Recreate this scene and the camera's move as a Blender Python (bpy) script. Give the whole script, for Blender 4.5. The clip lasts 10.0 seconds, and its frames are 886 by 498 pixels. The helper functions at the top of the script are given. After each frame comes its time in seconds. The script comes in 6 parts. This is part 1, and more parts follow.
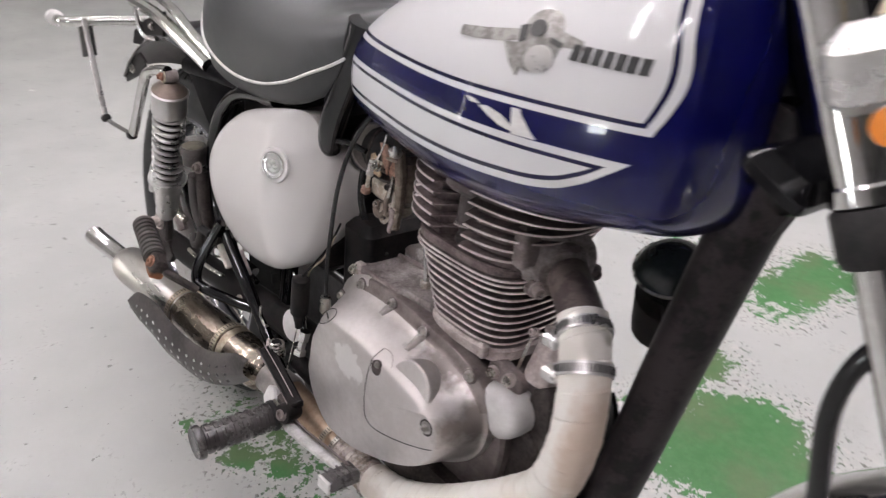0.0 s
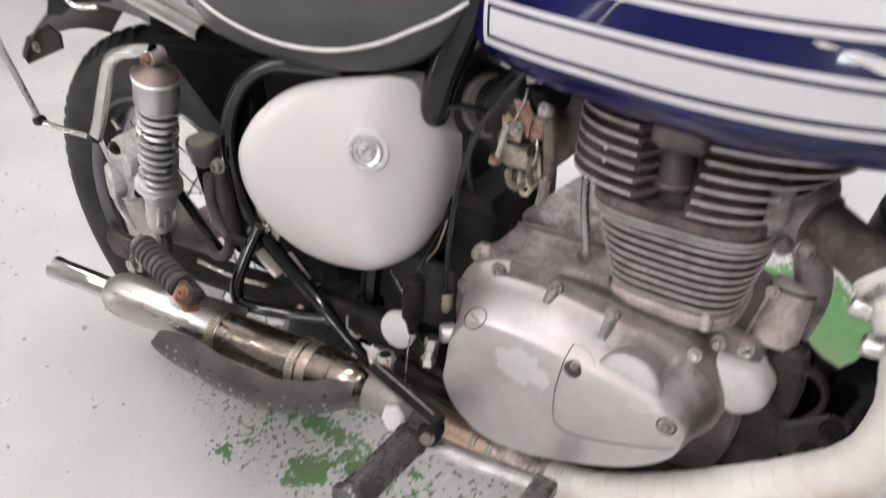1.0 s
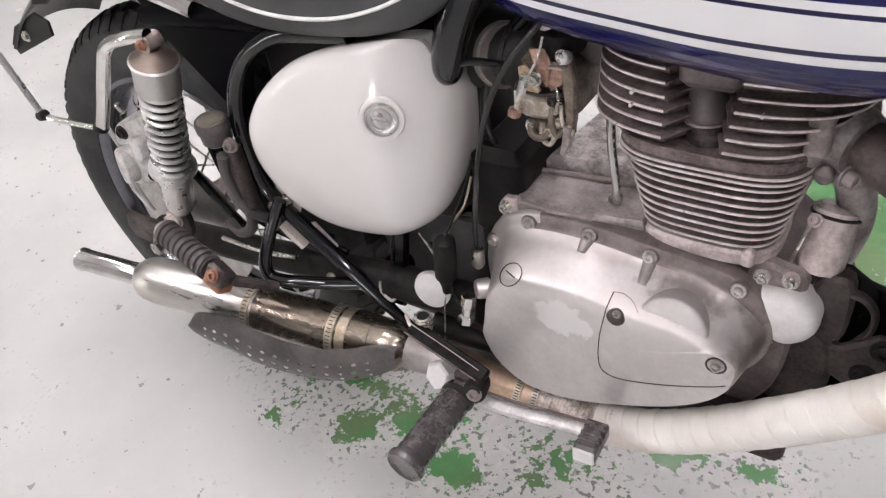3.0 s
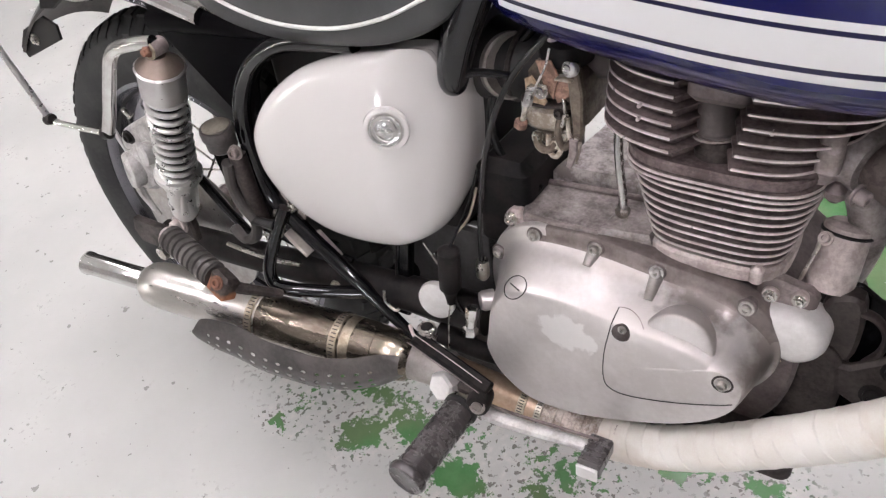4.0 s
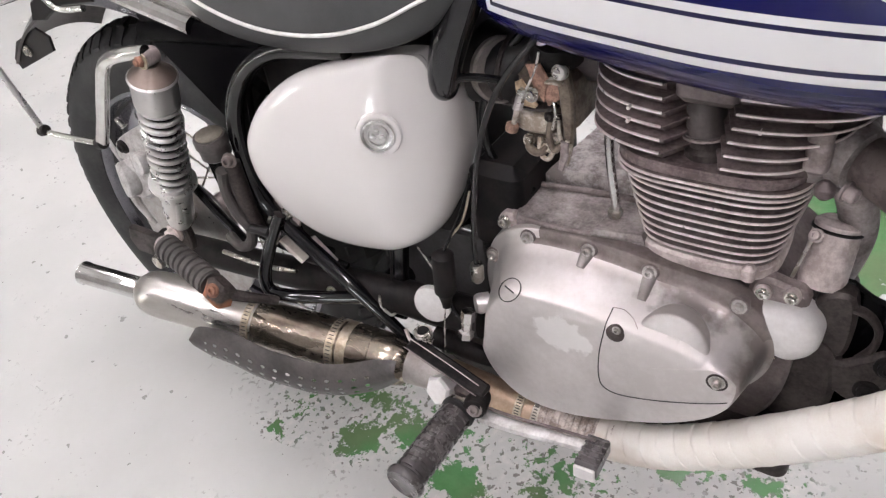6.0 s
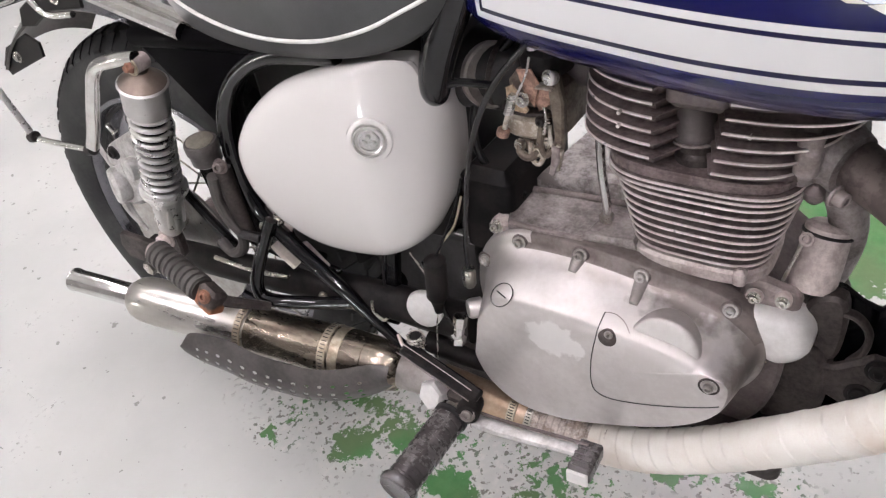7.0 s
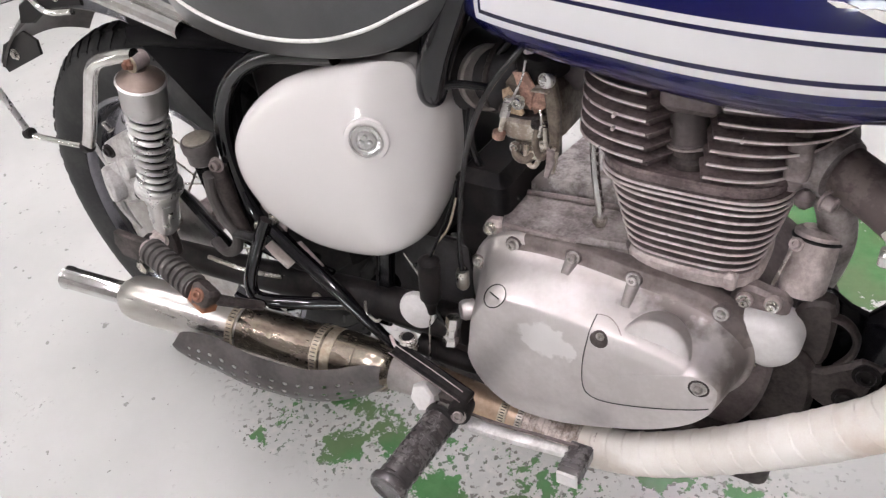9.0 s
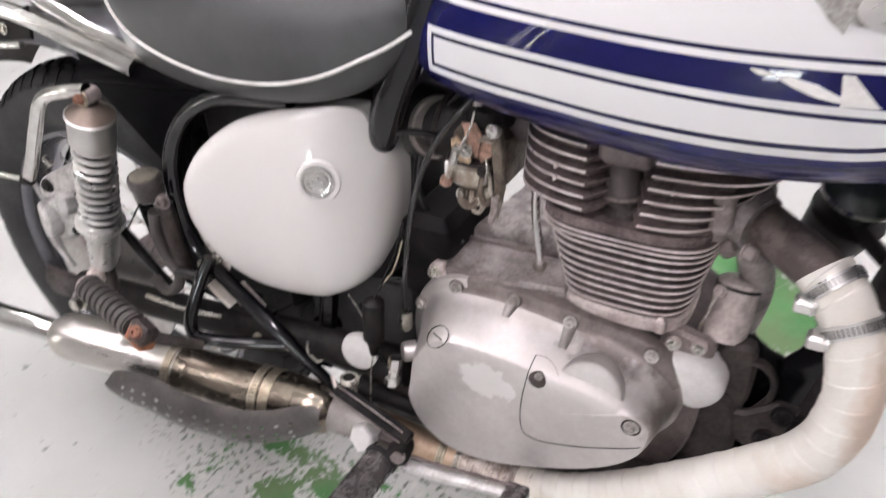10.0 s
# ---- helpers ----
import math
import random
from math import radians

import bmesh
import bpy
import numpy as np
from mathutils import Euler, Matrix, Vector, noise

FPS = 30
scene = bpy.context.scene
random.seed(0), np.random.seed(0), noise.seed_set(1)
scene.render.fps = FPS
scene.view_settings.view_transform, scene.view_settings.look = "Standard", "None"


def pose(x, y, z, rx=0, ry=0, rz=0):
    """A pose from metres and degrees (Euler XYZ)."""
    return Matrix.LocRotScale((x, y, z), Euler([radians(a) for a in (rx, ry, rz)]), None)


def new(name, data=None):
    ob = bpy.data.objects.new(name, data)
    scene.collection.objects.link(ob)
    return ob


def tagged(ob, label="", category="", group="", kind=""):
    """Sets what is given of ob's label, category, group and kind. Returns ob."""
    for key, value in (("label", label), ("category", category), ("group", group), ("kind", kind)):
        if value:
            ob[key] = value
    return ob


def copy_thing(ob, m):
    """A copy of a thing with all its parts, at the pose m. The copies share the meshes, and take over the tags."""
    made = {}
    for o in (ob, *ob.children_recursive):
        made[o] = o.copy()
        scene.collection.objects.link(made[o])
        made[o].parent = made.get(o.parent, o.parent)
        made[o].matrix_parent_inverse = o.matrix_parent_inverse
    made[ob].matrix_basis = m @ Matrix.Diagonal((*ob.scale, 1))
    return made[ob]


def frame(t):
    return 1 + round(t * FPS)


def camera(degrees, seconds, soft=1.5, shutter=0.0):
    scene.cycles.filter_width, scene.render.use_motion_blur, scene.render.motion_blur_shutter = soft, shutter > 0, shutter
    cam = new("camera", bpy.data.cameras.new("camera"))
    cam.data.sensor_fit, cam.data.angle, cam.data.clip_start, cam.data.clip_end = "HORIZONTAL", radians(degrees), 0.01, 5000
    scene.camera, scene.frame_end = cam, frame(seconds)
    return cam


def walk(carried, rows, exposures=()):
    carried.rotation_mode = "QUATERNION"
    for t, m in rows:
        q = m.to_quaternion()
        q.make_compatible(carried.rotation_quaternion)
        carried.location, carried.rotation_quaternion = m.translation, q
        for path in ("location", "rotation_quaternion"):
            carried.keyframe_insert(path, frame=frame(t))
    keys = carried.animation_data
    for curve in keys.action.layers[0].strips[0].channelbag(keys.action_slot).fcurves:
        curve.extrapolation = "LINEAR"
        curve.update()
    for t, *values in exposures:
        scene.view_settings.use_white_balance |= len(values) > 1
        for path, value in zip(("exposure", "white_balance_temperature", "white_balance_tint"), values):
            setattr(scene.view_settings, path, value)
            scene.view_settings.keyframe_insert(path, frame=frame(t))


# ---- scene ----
from mathutils.bvhtree import BVHTree


def lens_pose(x, y, z, yaw, pitch, roll):
    """A camera pose: yaw to the left of +y, pitch upwards, roll about the view, in degrees."""
    return pose(x, y, z, 0, 0, yaw) @ pose(0, 0, 0, 90 + pitch) @ pose(0, 0, 0, 0, 0, roll)


cam = camera(60.1, 10.0, soft=1.3, shutter=0.5)
ROWS = [
    (0.0, 1.3397, -0.4519, 1.0071, 51.679, -28.916, -0.414),
    (0.3, 1.2337, -0.5326, 1.0174, 45.267, -30.441, 0.037),
    (0.5, 1.149, -0.5712, 1.0183, 42.377, -31.264, -1.202),
    (0.8, 1.0128, -0.5472, 1.028, 39.684, -34.311, -3.455),
    (1.0, 0.9598, -0.5445, 1.0192, 38.0, -37.928, -5.641),
    (1.2, 0.9352, -0.5435, 1.0077, 37.572, -40.277, -7.479),
    (1.5, 0.9052, -0.53, 1.011, 36.415, -42.137, -9.635),
    (2.0, 0.9117, -0.5293, 1.0308, 37.658, -43.637, -12.796),
    (2.5, 0.931, -0.5236, 1.0462, 39.573, -43.669, -13.893),
    (3.0, 0.9297, -0.5177, 1.0435, 40.912, -43.603, -14.056),
    (4.5, 0.927, -0.4988, 1.0462, 42.148, -43.278, -14.189),
    (5.0, 0.9223, -0.5027, 1.0502, 42.128, -43.148, -14.406),
    (5.5, 0.9312, -0.5039, 1.0456, 41.916, -43.087, -14.645),
    (7.0, 0.9343, -0.4995, 1.0467, 40.949, -42.996, -14.659),
    (7.5, 0.9296, -0.5033, 1.0465, 40.714, -42.786, -14.249),
    (8.0, 0.9339, -0.5078, 1.0482, 40.516, -42.616, -13.797),
    (8.5, 0.9359, -0.5124, 1.0426, 40.431, -42.543, -13.505),
    (9.0, 0.9368, -0.5114, 1.044, 39.791, -42.379, -12.949),
    (9.5, 0.9425, -0.4955, 1.045, 38.518, -42.34, -11.916),
    (9.8, 0.9446, -0.49, 1.0508, 37.282, -42.389, -10.719),
    (10.0, 0.9364, -0.5439, 1.0535, 31.942, -39.247, -6.292),
]
walk(cam, [(t, lens_pose(*row)) for t, *row in ROWS], [(0.0, -0.27), (0.6, -0.08), (1.2, -0.02), (2.5, 0.0), (9.5, 0.02), (10.0, 0.07)])

# ---------------------------------------------------------------- light
LAMP, DAY, DOORLIGHT = 80.0, 40.0, 62.0
LAMP_X, LAMP_Y = (-1.3, 0.3, 1.9), (-1.6, 0.4, 2.4)
DOOR, WINDOW = (-4.35, -3.75), (0.22, 0.72)
world = bpy.data.worlds.new("world")
scene.world = world
world.use_nodes = True
world.node_tree.nodes["Background"].inputs[0].default_value = (0.75, 0.8, 0.9, 1)
world.node_tree.nodes["Background"].inputs[1].default_value = 0.15
scene.view_settings.exposure = 0.0


# ---------------------------------------------------------------- materials
def material(name, base, rough=0.5, metal=0.0, dirt=None, amount=0.5, scale=18.0, fine=160.0, bump=0.0, coat=0.0, spread=0.25, rough_var=0.12, stretch=None, coat_rough=0.06, shine=0.5):
    """A surface with blotches of a second colour, grain, uneven gloss and fine relief, at real-world size."""
    m = bpy.data.materials.new(name)
    m.use_nodes = True
    tree = m.node_tree
    n, link = tree.nodes, tree.links.new
    b = n["Principled BSDF"]
    where = n.new("ShaderNodeTexCoord")
    source = where.outputs["Object"]
    if stretch:
        mp = n.new("ShaderNodeMapping")
        mp.inputs["Scale"].default_value = stretch
        link(source, mp.inputs["Vector"])
        source = mp.outputs["Vector"]
    big, small = n.new("ShaderNodeTexNoise"), n.new("ShaderNodeTexNoise")
    for node, s, detail in ((big, scale, 6.0), (small, fine, 4.0)):
        node.inputs["Scale"].default_value = s
        node.inputs["Detail"].default_value = detail
        node.inputs["Roughness"].default_value = 0.62
        link(source, node.inputs["Vector"])
    both = n.new("ShaderNodeMath")
    both.operation = "MULTIPLY_ADD"
    link(small.outputs["Fac"], both.inputs[0])
    both.inputs[1].default_value = 0.35
    link(big.outputs["Fac"], both.inputs[2])
    ramp = n.new("ShaderNodeMapRange")
    ramp.inputs["From Min"].default_value = 0.67 - spread / 2
    ramp.inputs["From Max"].default_value = 0.67 + spread / 2
    ramp.inputs["To Max"].default_value = amount
    link(both.outputs[0], ramp.inputs["Value"])
    mix = n.new("ShaderNodeMix")
    mix.data_type = "RGBA"
    mix.inputs[6].default_value = (*base, 1)
    mix.inputs[7].default_value = (*(dirt or [c * 0.7 for c in base]), 1)
    link(ramp.outputs["Result"], mix.inputs[0])
    link(mix.outputs[2], b.inputs["Base Color"])
    gloss = n.new("ShaderNodeMapRange")
    gloss.inputs["From Min"].default_value, gloss.inputs["From Max"].default_value = 0.4, 0.9
    gloss.inputs["To Min"].default_value, gloss.inputs["To Max"].default_value = max(0.02, rough - rough_var), min(1, rough + rough_var)
    link(both.outputs[0], gloss.inputs["Value"])
    link(gloss.outputs["Result"], b.inputs["Roughness"])
    b.inputs["Metallic"].default_value = metal
    b.inputs["Coat Weight"].default_value = coat
    b.inputs["Coat Roughness"].default_value = coat_rough
    b.inputs["Specular IOR Level"].default_value = shine
    if bump:
        relief = n.new("ShaderNodeBump")
        relief.inputs["Strength"].default_value = bump
        relief.inputs["Distance"].default_value = 0.0006
        link(both.outputs[0], relief.inputs["Height"])
        link(relief.outputs["Normal"], b.inputs["Normal"])
    return m


CHROME = material("chrome", (0.78, 0.78, 0.77), 0.14, 1.0, (0.45, 0.42, 0.38), 0.5, 30, 220, 0.05, spread=0.3)
OLD_CHROME = material("pitted_chrome", (0.68, 0.67, 0.64), 0.26, 1.0, (0.30, 0.26, 0.2), 0.7, 40, 260, 0.2)
BOLT_STEEL = material("dull_bolt_steel", (0.56, 0.535, 0.515), 0.36, 0.9, (0.22, 0.19, 0.17), 0.8, 60, 260, 0.3)
STEEL = material("stainless_steel", (0.58, 0.565, 0.54), 0.34, 0.95, (0.40, 0.365, 0.32), 0.7, 9, 60, 0.05, stretch=(0.35, 2.6, 2.6), spread=0.4)
HEATED = material("heat_tinted_steel", (0.42, 0.37, 0.305), 0.24, 0.95, (0.10, 0.078, 0.06), 0.9, 10, 70, 0.04, stretch=(0.6, 2.0, 2.0), spread=0.34)
ALLOY = material("brushed_alloy_cover", (0.65, 0.615, 0.605), 0.38, 0.70, (0.50, 0.465, 0.45), 0.6, 11, 150, 0.12)
CAST = material("dusty_cast_alloy", (0.38, 0.327, 0.318), 0.62, 0.4, (0.16, 0.130, 0.125), 0.85, 26, 240, 0.5)
FIN_FACE = material("sooty_fin_alloy", (0.215, 0.168, 0.165), 0.66, 0.3, (0.085, 0.064, 0.062), 0.85, 30, 240, 0.5)
FIN_EDGE = material("fin_highlight_alloy", (0.84, 0.78, 0.765), 0.36, 0.6, (0.5, 0.42, 0.4), 0.7, 60, 300, 0.3)
CORRODED = material("corroded_alloy", (0.68, 0.61, 0.585), 0.64, 0.35, (0.34, 0.275, 0.26), 0.8, 45, 260, 0.6)
BLOTCHED = material("blotched_cast_alloy", (0.43, 0.385, 0.375), 0.5, 0.4, (0.11, 0.09, 0.086), 0.9, 26, 260, 0.8, spread=0.3)
UPPER = material("pale_speckled_alloy", (0.56, 0.52, 0.505), 0.6, 0.25, (0.20, 0.168, 0.16), 0.85, 55, 300, 0.6, spread=0.2)
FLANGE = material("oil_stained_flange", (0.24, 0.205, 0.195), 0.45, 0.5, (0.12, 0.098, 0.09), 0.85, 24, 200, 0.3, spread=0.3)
RECESS = material("recess_shade_tone", (0.12, 0.10, 0.095), 0.7, 0.1, (0.05, 0.04, 0.038), 0.8, 60, 260, 0.2, shine=0.2)
DULL_PIPE = material("dull_grey_pipe", (0.40, 0.375, 0.36), 0.5, 0.6, (0.25, 0.22, 0.205), 0.8, 30, 220, 0.3, spread=0.4)
CASE = material("oil_darkened_case", (0.21, 0.172, 0.168), 0.5, 0.35, (0.085, 0.067, 0.065), 0.85, 22, 240, 0.6, spread=0.3)
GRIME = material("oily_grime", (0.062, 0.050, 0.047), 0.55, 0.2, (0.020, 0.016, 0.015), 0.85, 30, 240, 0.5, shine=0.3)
TARNISHED = material("tarnished_chrome", (0.27, 0.27, 0.30), 0.16, 1.0, (0.15, 0.145, 0.16), 0.6, 9, 120, 0.05, spread=0.4)
GLOSS_BLACK = material("glossy_black_enamel", (0.003, 0.003, 0.004), 0.09, 0.0, (0.006, 0.006, 0.007), 0.6, 22, 180, 0.03, coat=0.45, shine=0.3, rough_var=0.03)
CALIPER = material("grey_caliper_alloy", (0.68, 0.67, 0.66), 0.42, 0.35, (0.30, 0.28, 0.265), 0.85, 40, 240, 0.5, spread=0.3)
PALE_ALLOY = material("pale_painted_alloy", (0.76, 0.745, 0.735), 0.45, 0.1, (0.58, 0.555, 0.54), 0.6, 30, 200, 0.3)
BLACK = material("black_enamel", (0.003, 0.003, 0.004), 0.16, 0.0, (0.007, 0.007, 0.008), 0.7, 22, 180, 0.04, coat=0.12, shine=0.22, rough_var=0.06)
DUSTY_BLACK = material("dusty_black_paint", (0.006, 0.0055, 0.006), 0.5, 0.0, (0.026, 0.022, 0.021), 0.75, 28, 200, 0.35, shine=0.14)
RUBBER = material("worn_black_rubber", (0.012, 0.0115, 0.012), 0.5, 0.0, (0.042, 0.038, 0.037), 0.6, 24, 180, 0.4, shine=0.25)
DUST_RUBBER = material("dusty_grey_rubber", (0.058, 0.053, 0.051), 0.6, 0.0, (0.095, 0.086, 0.082), 0.7, 30, 200, 0.4, shine=0.25)
PEG_RUBBER = material("shiny_peg_rubber", (0.042, 0.037, 0.038), 0.24, 0.0, (0.075, 0.066, 0.065), 0.6, 34, 220, 0.2, shine=0.65)
GREY_PLATE = material("dull_grey_plate", (0.075, 0.072, 0.073), 0.5, 0.1, (0.045, 0.042, 0.042), 0.7, 20, 180, 0.2, shine=0.3)
CREAM = material("cream_plastic", (0.62, 0.58, 0.52), 0.5, 0.0, (0.45, 0.4, 0.34), 0.7, 60, 260, 0.3)
AIR_CUP = material("dusty_air_cup", (0.27, 0.245, 0.225), 0.55, 0.1, (0.15, 0.13, 0.12), 0.7, 40, 240, 0.3)
SATIN = material("satin_chrome", (0.74, 0.73, 0.72), 0.3, 0.9, (0.56, 0.53, 0.5), 0.35, 40, 260, 0.12)
POLISHED = material("worn_polished_chrome", (0.78, 0.77, 0.76), 0.2, 1.0, (0.58, 0.55, 0.52), 0.5, 16, 120, 0.03, spread=0.5)
CONE = material("tan_stained_chrome", (0.17, 0.135, 0.115), 0.42, 0.7, (0.10, 0.075, 0.06), 0.7, 26, 140, 0.15, spread=0.4)
SHROUD = material("dull_shroud_chrome", (0.62, 0.61, 0.605), 0.34, 0.9, (0.46, 0.43, 0.41), 0.5, 16, 160, 0.05, spread=0.5)
OLIVE = material("olive_rubber_cap", (0.16, 0.145, 0.115), 0.55, 0.0, (0.09, 0.08, 0.065), 0.7, 60, 260, 0.2)
TAN_PIPE = material("straw_tinted_steel", (0.52, 0.40, 0.30), 0.42, 0.75, (0.36, 0.24, 0.16), 0.8, 34, 220, 0.2, spread=0.3)
TOWER = material("dusty_plug_cap", (0.115, 0.097, 0.094), 0.5, 0.2, (0.065, 0.053, 0.052), 0.7, 40, 240, 0.3)
SATIN_BLACK = material("deep_black_plate", (0.0025, 0.0022, 0.003), 0.4, 0.0, (0.005, 0.0045, 0.005), 0.6, 30, 200, 0.03, shine=0.03)
TYRE = material("tyre_rubber", (0.024, 0.024, 0.025), 0.72, 0.0, (0.06, 0.06, 0.058), 0.7, 16, 140, 0.4, shine=0.22)
VINYL = material("grey_black_seat_vinyl", (0.035, 0.036, 0.037), 0.42, 0.0, (0.06, 0.061, 0.062), 0.6, 14, 700, 0.5)
PIPING = material("white_seat_piping", (0.78, 0.77, 0.75), 0.4, 0.0, (0.5, 0.49, 0.47), 0.5, 60, 300, 0.1)
PEARL = material("pearl_white_paint", (0.725, 0.70, 0.685), 0.25, 0.0, (0.71, 0.684, 0.668), 0.5, 5, 400, 0.0, coat=0.8, spread=0.6, rough_var=0.02, coat_rough=0.06)
SHIELD = material("matt_black_steel", (0.055, 0.05, 0.049), 0.40, 0.4, (0.12, 0.108, 0.104), 0.7, 22, 200, 0.2, shine=0.3)
SCRAPED = material("scraped_dark_paint", (0.010, 0.008, 0.009), 0.45, 0.0, (0.05, 0.04, 0.042), 0.6, 26, 150, 0.4, shine=0.15, spread=0.14)
WRAP = material("white_exhaust_wrap", (0.86, 0.835, 0.785), 0.92, 0.0, (0.76, 0.705, 0.635), 0.6, 14, 460, 1.0)
BURNT_WRAP = material("scorched_exhaust_wrap", (0.64, 0.575, 0.53), 0.9, 0.0, (0.20, 0.15, 0.12), 0.85, 60, 420, 1.0, spread=0.2)
RUST = material("rusty_steel", (0.28, 0.13, 0.085), 0.75, 0.2, (0.13, 0.07, 0.05), 0.8, 50, 260, 0.6)
BRASS = material("dull_brass", (0.54, 0.48, 0.38), 0.42, 0.85, (0.26, 0.21, 0.15), 0.8, 50, 260, 0.3)
COPPER = material("stained_copper_plate", (0.52, 0.32, 0.245), 0.6, 0.4, (0.22, 0.14, 0.11), 0.85, 120, 420, 0.9, spread=0.2)
COPPER_PALE = material("stained_brass_arm", (0.55, 0.42, 0.29), 0.55, 0.4, (0.25, 0.17, 0.11), 0.85, 100, 420, 0.8, spread=0.2)
CARB_BODY = material("varnished_carburettor_body", (0.20, 0.165, 0.13), 0.5, 0.3, (0.075, 0.055, 0.043), 0.85, 60, 320, 0.6, spread=0.25)
STAINED = material("fuel_stained_alloy", (0.62, 0.58, 0.51), 0.55, 0.3, (0.27, 0.215, 0.165), 0.85, 60, 320, 0.6, spread=0.2)
PIPE_BROWN = material("oxidised_header_pipe", (0.10, 0.078, 0.075), 0.6, 0.4, (0.22, 0.18, 0.165), 0.6, 40, 240, 0.3, spread=0.12)
CABLE = material("black_cable_sheath", (0.006, 0.006, 0.0065), 0.16, 0.0, (0.012, 0.012, 0.012), 0.5, 40, 200, 0.03, shine=0.5, rough_var=0.04)
HORN = material("black_horn_lacquer", (0.02, 0.028, 0.028), 0.16, 0.0, (0.05, 0.06, 0.06), 0.5, 30, 200, 0.05, coat=0.6)
DISC = material("brake_disc_steel", (0.45, 0.44, 0.43), 0.35, 1.0, (0.25, 0.22, 0.2), 0.6, 20, 200, 0.1)
DARK_GROOVE = material("dark_seam", (0.03, 0.028, 0.027), 0.8, 0.0, (0.015, 0.015, 0.015), 0.5, 80, 300)
INK = material("black_lettering", (0.02, 0.02, 0.02), 0.4, 0.0, (0.06, 0.06, 0.06), 0.5, 80, 300)
EMBLEM = material("dull_grey_emblem", (0.40, 0.39, 0.37), 0.4, 0.5, (0.17, 0.16, 0.15), 0.85, 110, 300, 0.3, spread=0.2)
WALL = material("off_white_wall_paint", (0.24, 0.235, 0.235), 0.75, 0.0, (0.2, 0.198, 0.196), 0.6, 1.2, 60, 0.2)
LIGHT_WALL = material("reflection_brightening_wall", (0.42, 0.41, 0.405), 0.75, 0.0, (0.36, 0.352, 0.348), 0.6, 1.2, 60, 0.2)
CEILING = material("white_ceiling_board", (0.5, 0.5, 0.49), 0.85, 0.0, (0.44, 0.44, 0.43), 0.6, 1.5, 80, 0.2)
DIM_WALL = material("reflection_darkening_wall", (0.05, 0.05, 0.052), 0.75, 0.0, (0.04, 0.04, 0.04), 0.6, 1.2, 60, 0.2)
FITTING = material("white_lamp_housing", (0.8, 0.8, 0.8), 0.5, 0.0, (0.7, 0.7, 0.7), 0.5, 6, 90)
AMBER = material("amber_lens", (0.75, 0.25, 0.04), 0.2, 0.0, (0.6, 0.18, 0.03), 0.4, 60, 200, coat=0.6)


def glowing(name, colour, strength):
    m = bpy.data.materials.new(name)
    m.use_nodes = True
    b = m.node_tree.nodes["Principled BSDF"]
    b.inputs["Base Color"].default_value = (0.9, 0.9, 0.9, 1)
    b.inputs["Emission Color"].default_value = (*colour, 1)
    b.inputs["Emission Strength"].default_value = strength
    return m


DAYLIGHT = glowing("daylight", (0.93, 0.97, 1.0), DAY)
SUNLIT = glowing("sunlit_yard", (1.0, 0.97, 0.93), DOORLIGHT)
TUBE_LIGHT = glowing("fluorescent_tube", (1.0, 0.932, 0.975), LAMP)


def math_node(tree, op, a, b=None, c=None):
    node = tree.nodes.new("ShaderNodeMath")
    node.operation = op
    for k, v in enumerate((a, b, c)):
        if v is None:
            continue
        if isinstance(v, (int, float)):
            node.inputs[k].default_value = v
        else:
            tree.links.new(v, node.inputs[k])
    return node.outputs[0]


def patched(base_material, spots):
    """Adds stains with a ragged outline to a material: rows of centre x, z, half-axes, colour, strength."""
    tree = base_material.node_tree
    n, link = tree.nodes, tree.links.new
    b = n["Principled BSDF"]
    at = n.new("ShaderNodeTexCoord").outputs["Object"]
    grain = n.new("ShaderNodeTexNoise")
    grain.inputs["Scale"].default_value, grain.inputs["Detail"].default_value = 70, 6
    link(at, grain.inputs["Vector"])
    for cx, cz, rx, rz, colour, strength, soft in spots:
        mp = n.new("ShaderNodeVectorMath")
        mp.operation = "MULTIPLY_ADD"
        link(at, mp.inputs[0])
        mp.inputs[1].default_value, mp.inputs[2].default_value = (1 / rx, 0, 1 / rz), (-cx / rx, 0, -cz / rz)
        ln = n.new("ShaderNodeVectorMath")
        ln.operation = "LENGTH"
        link(mp.outputs[0], ln.inputs[0])
        d = math_node(tree, "ADD", ln.outputs["Value"], math_node(tree, "MULTIPLY", math_node(tree, "SUBTRACT", grain.outputs["Fac"], 0.5), 1.3))
        ramp = n.new("ShaderNodeMapRange")
        ramp.inputs["From Min"].default_value, ramp.inputs["From Max"].default_value = 1 + soft, 1 - soft
        ramp.inputs["To Max"].default_value = strength
        link(d, ramp.inputs["Value"])
        mix = n.new("ShaderNodeMix")
        mix.data_type = "RGBA"
        link(ramp.outputs["Result"], mix.inputs[0])
        link(b.inputs["Base Color"].links[0].from_socket, mix.inputs[6])
        mix.inputs[7].default_value = (*colour, 1)
        link(mix.outputs[2], b.inputs["Base Color"])
    return base_material


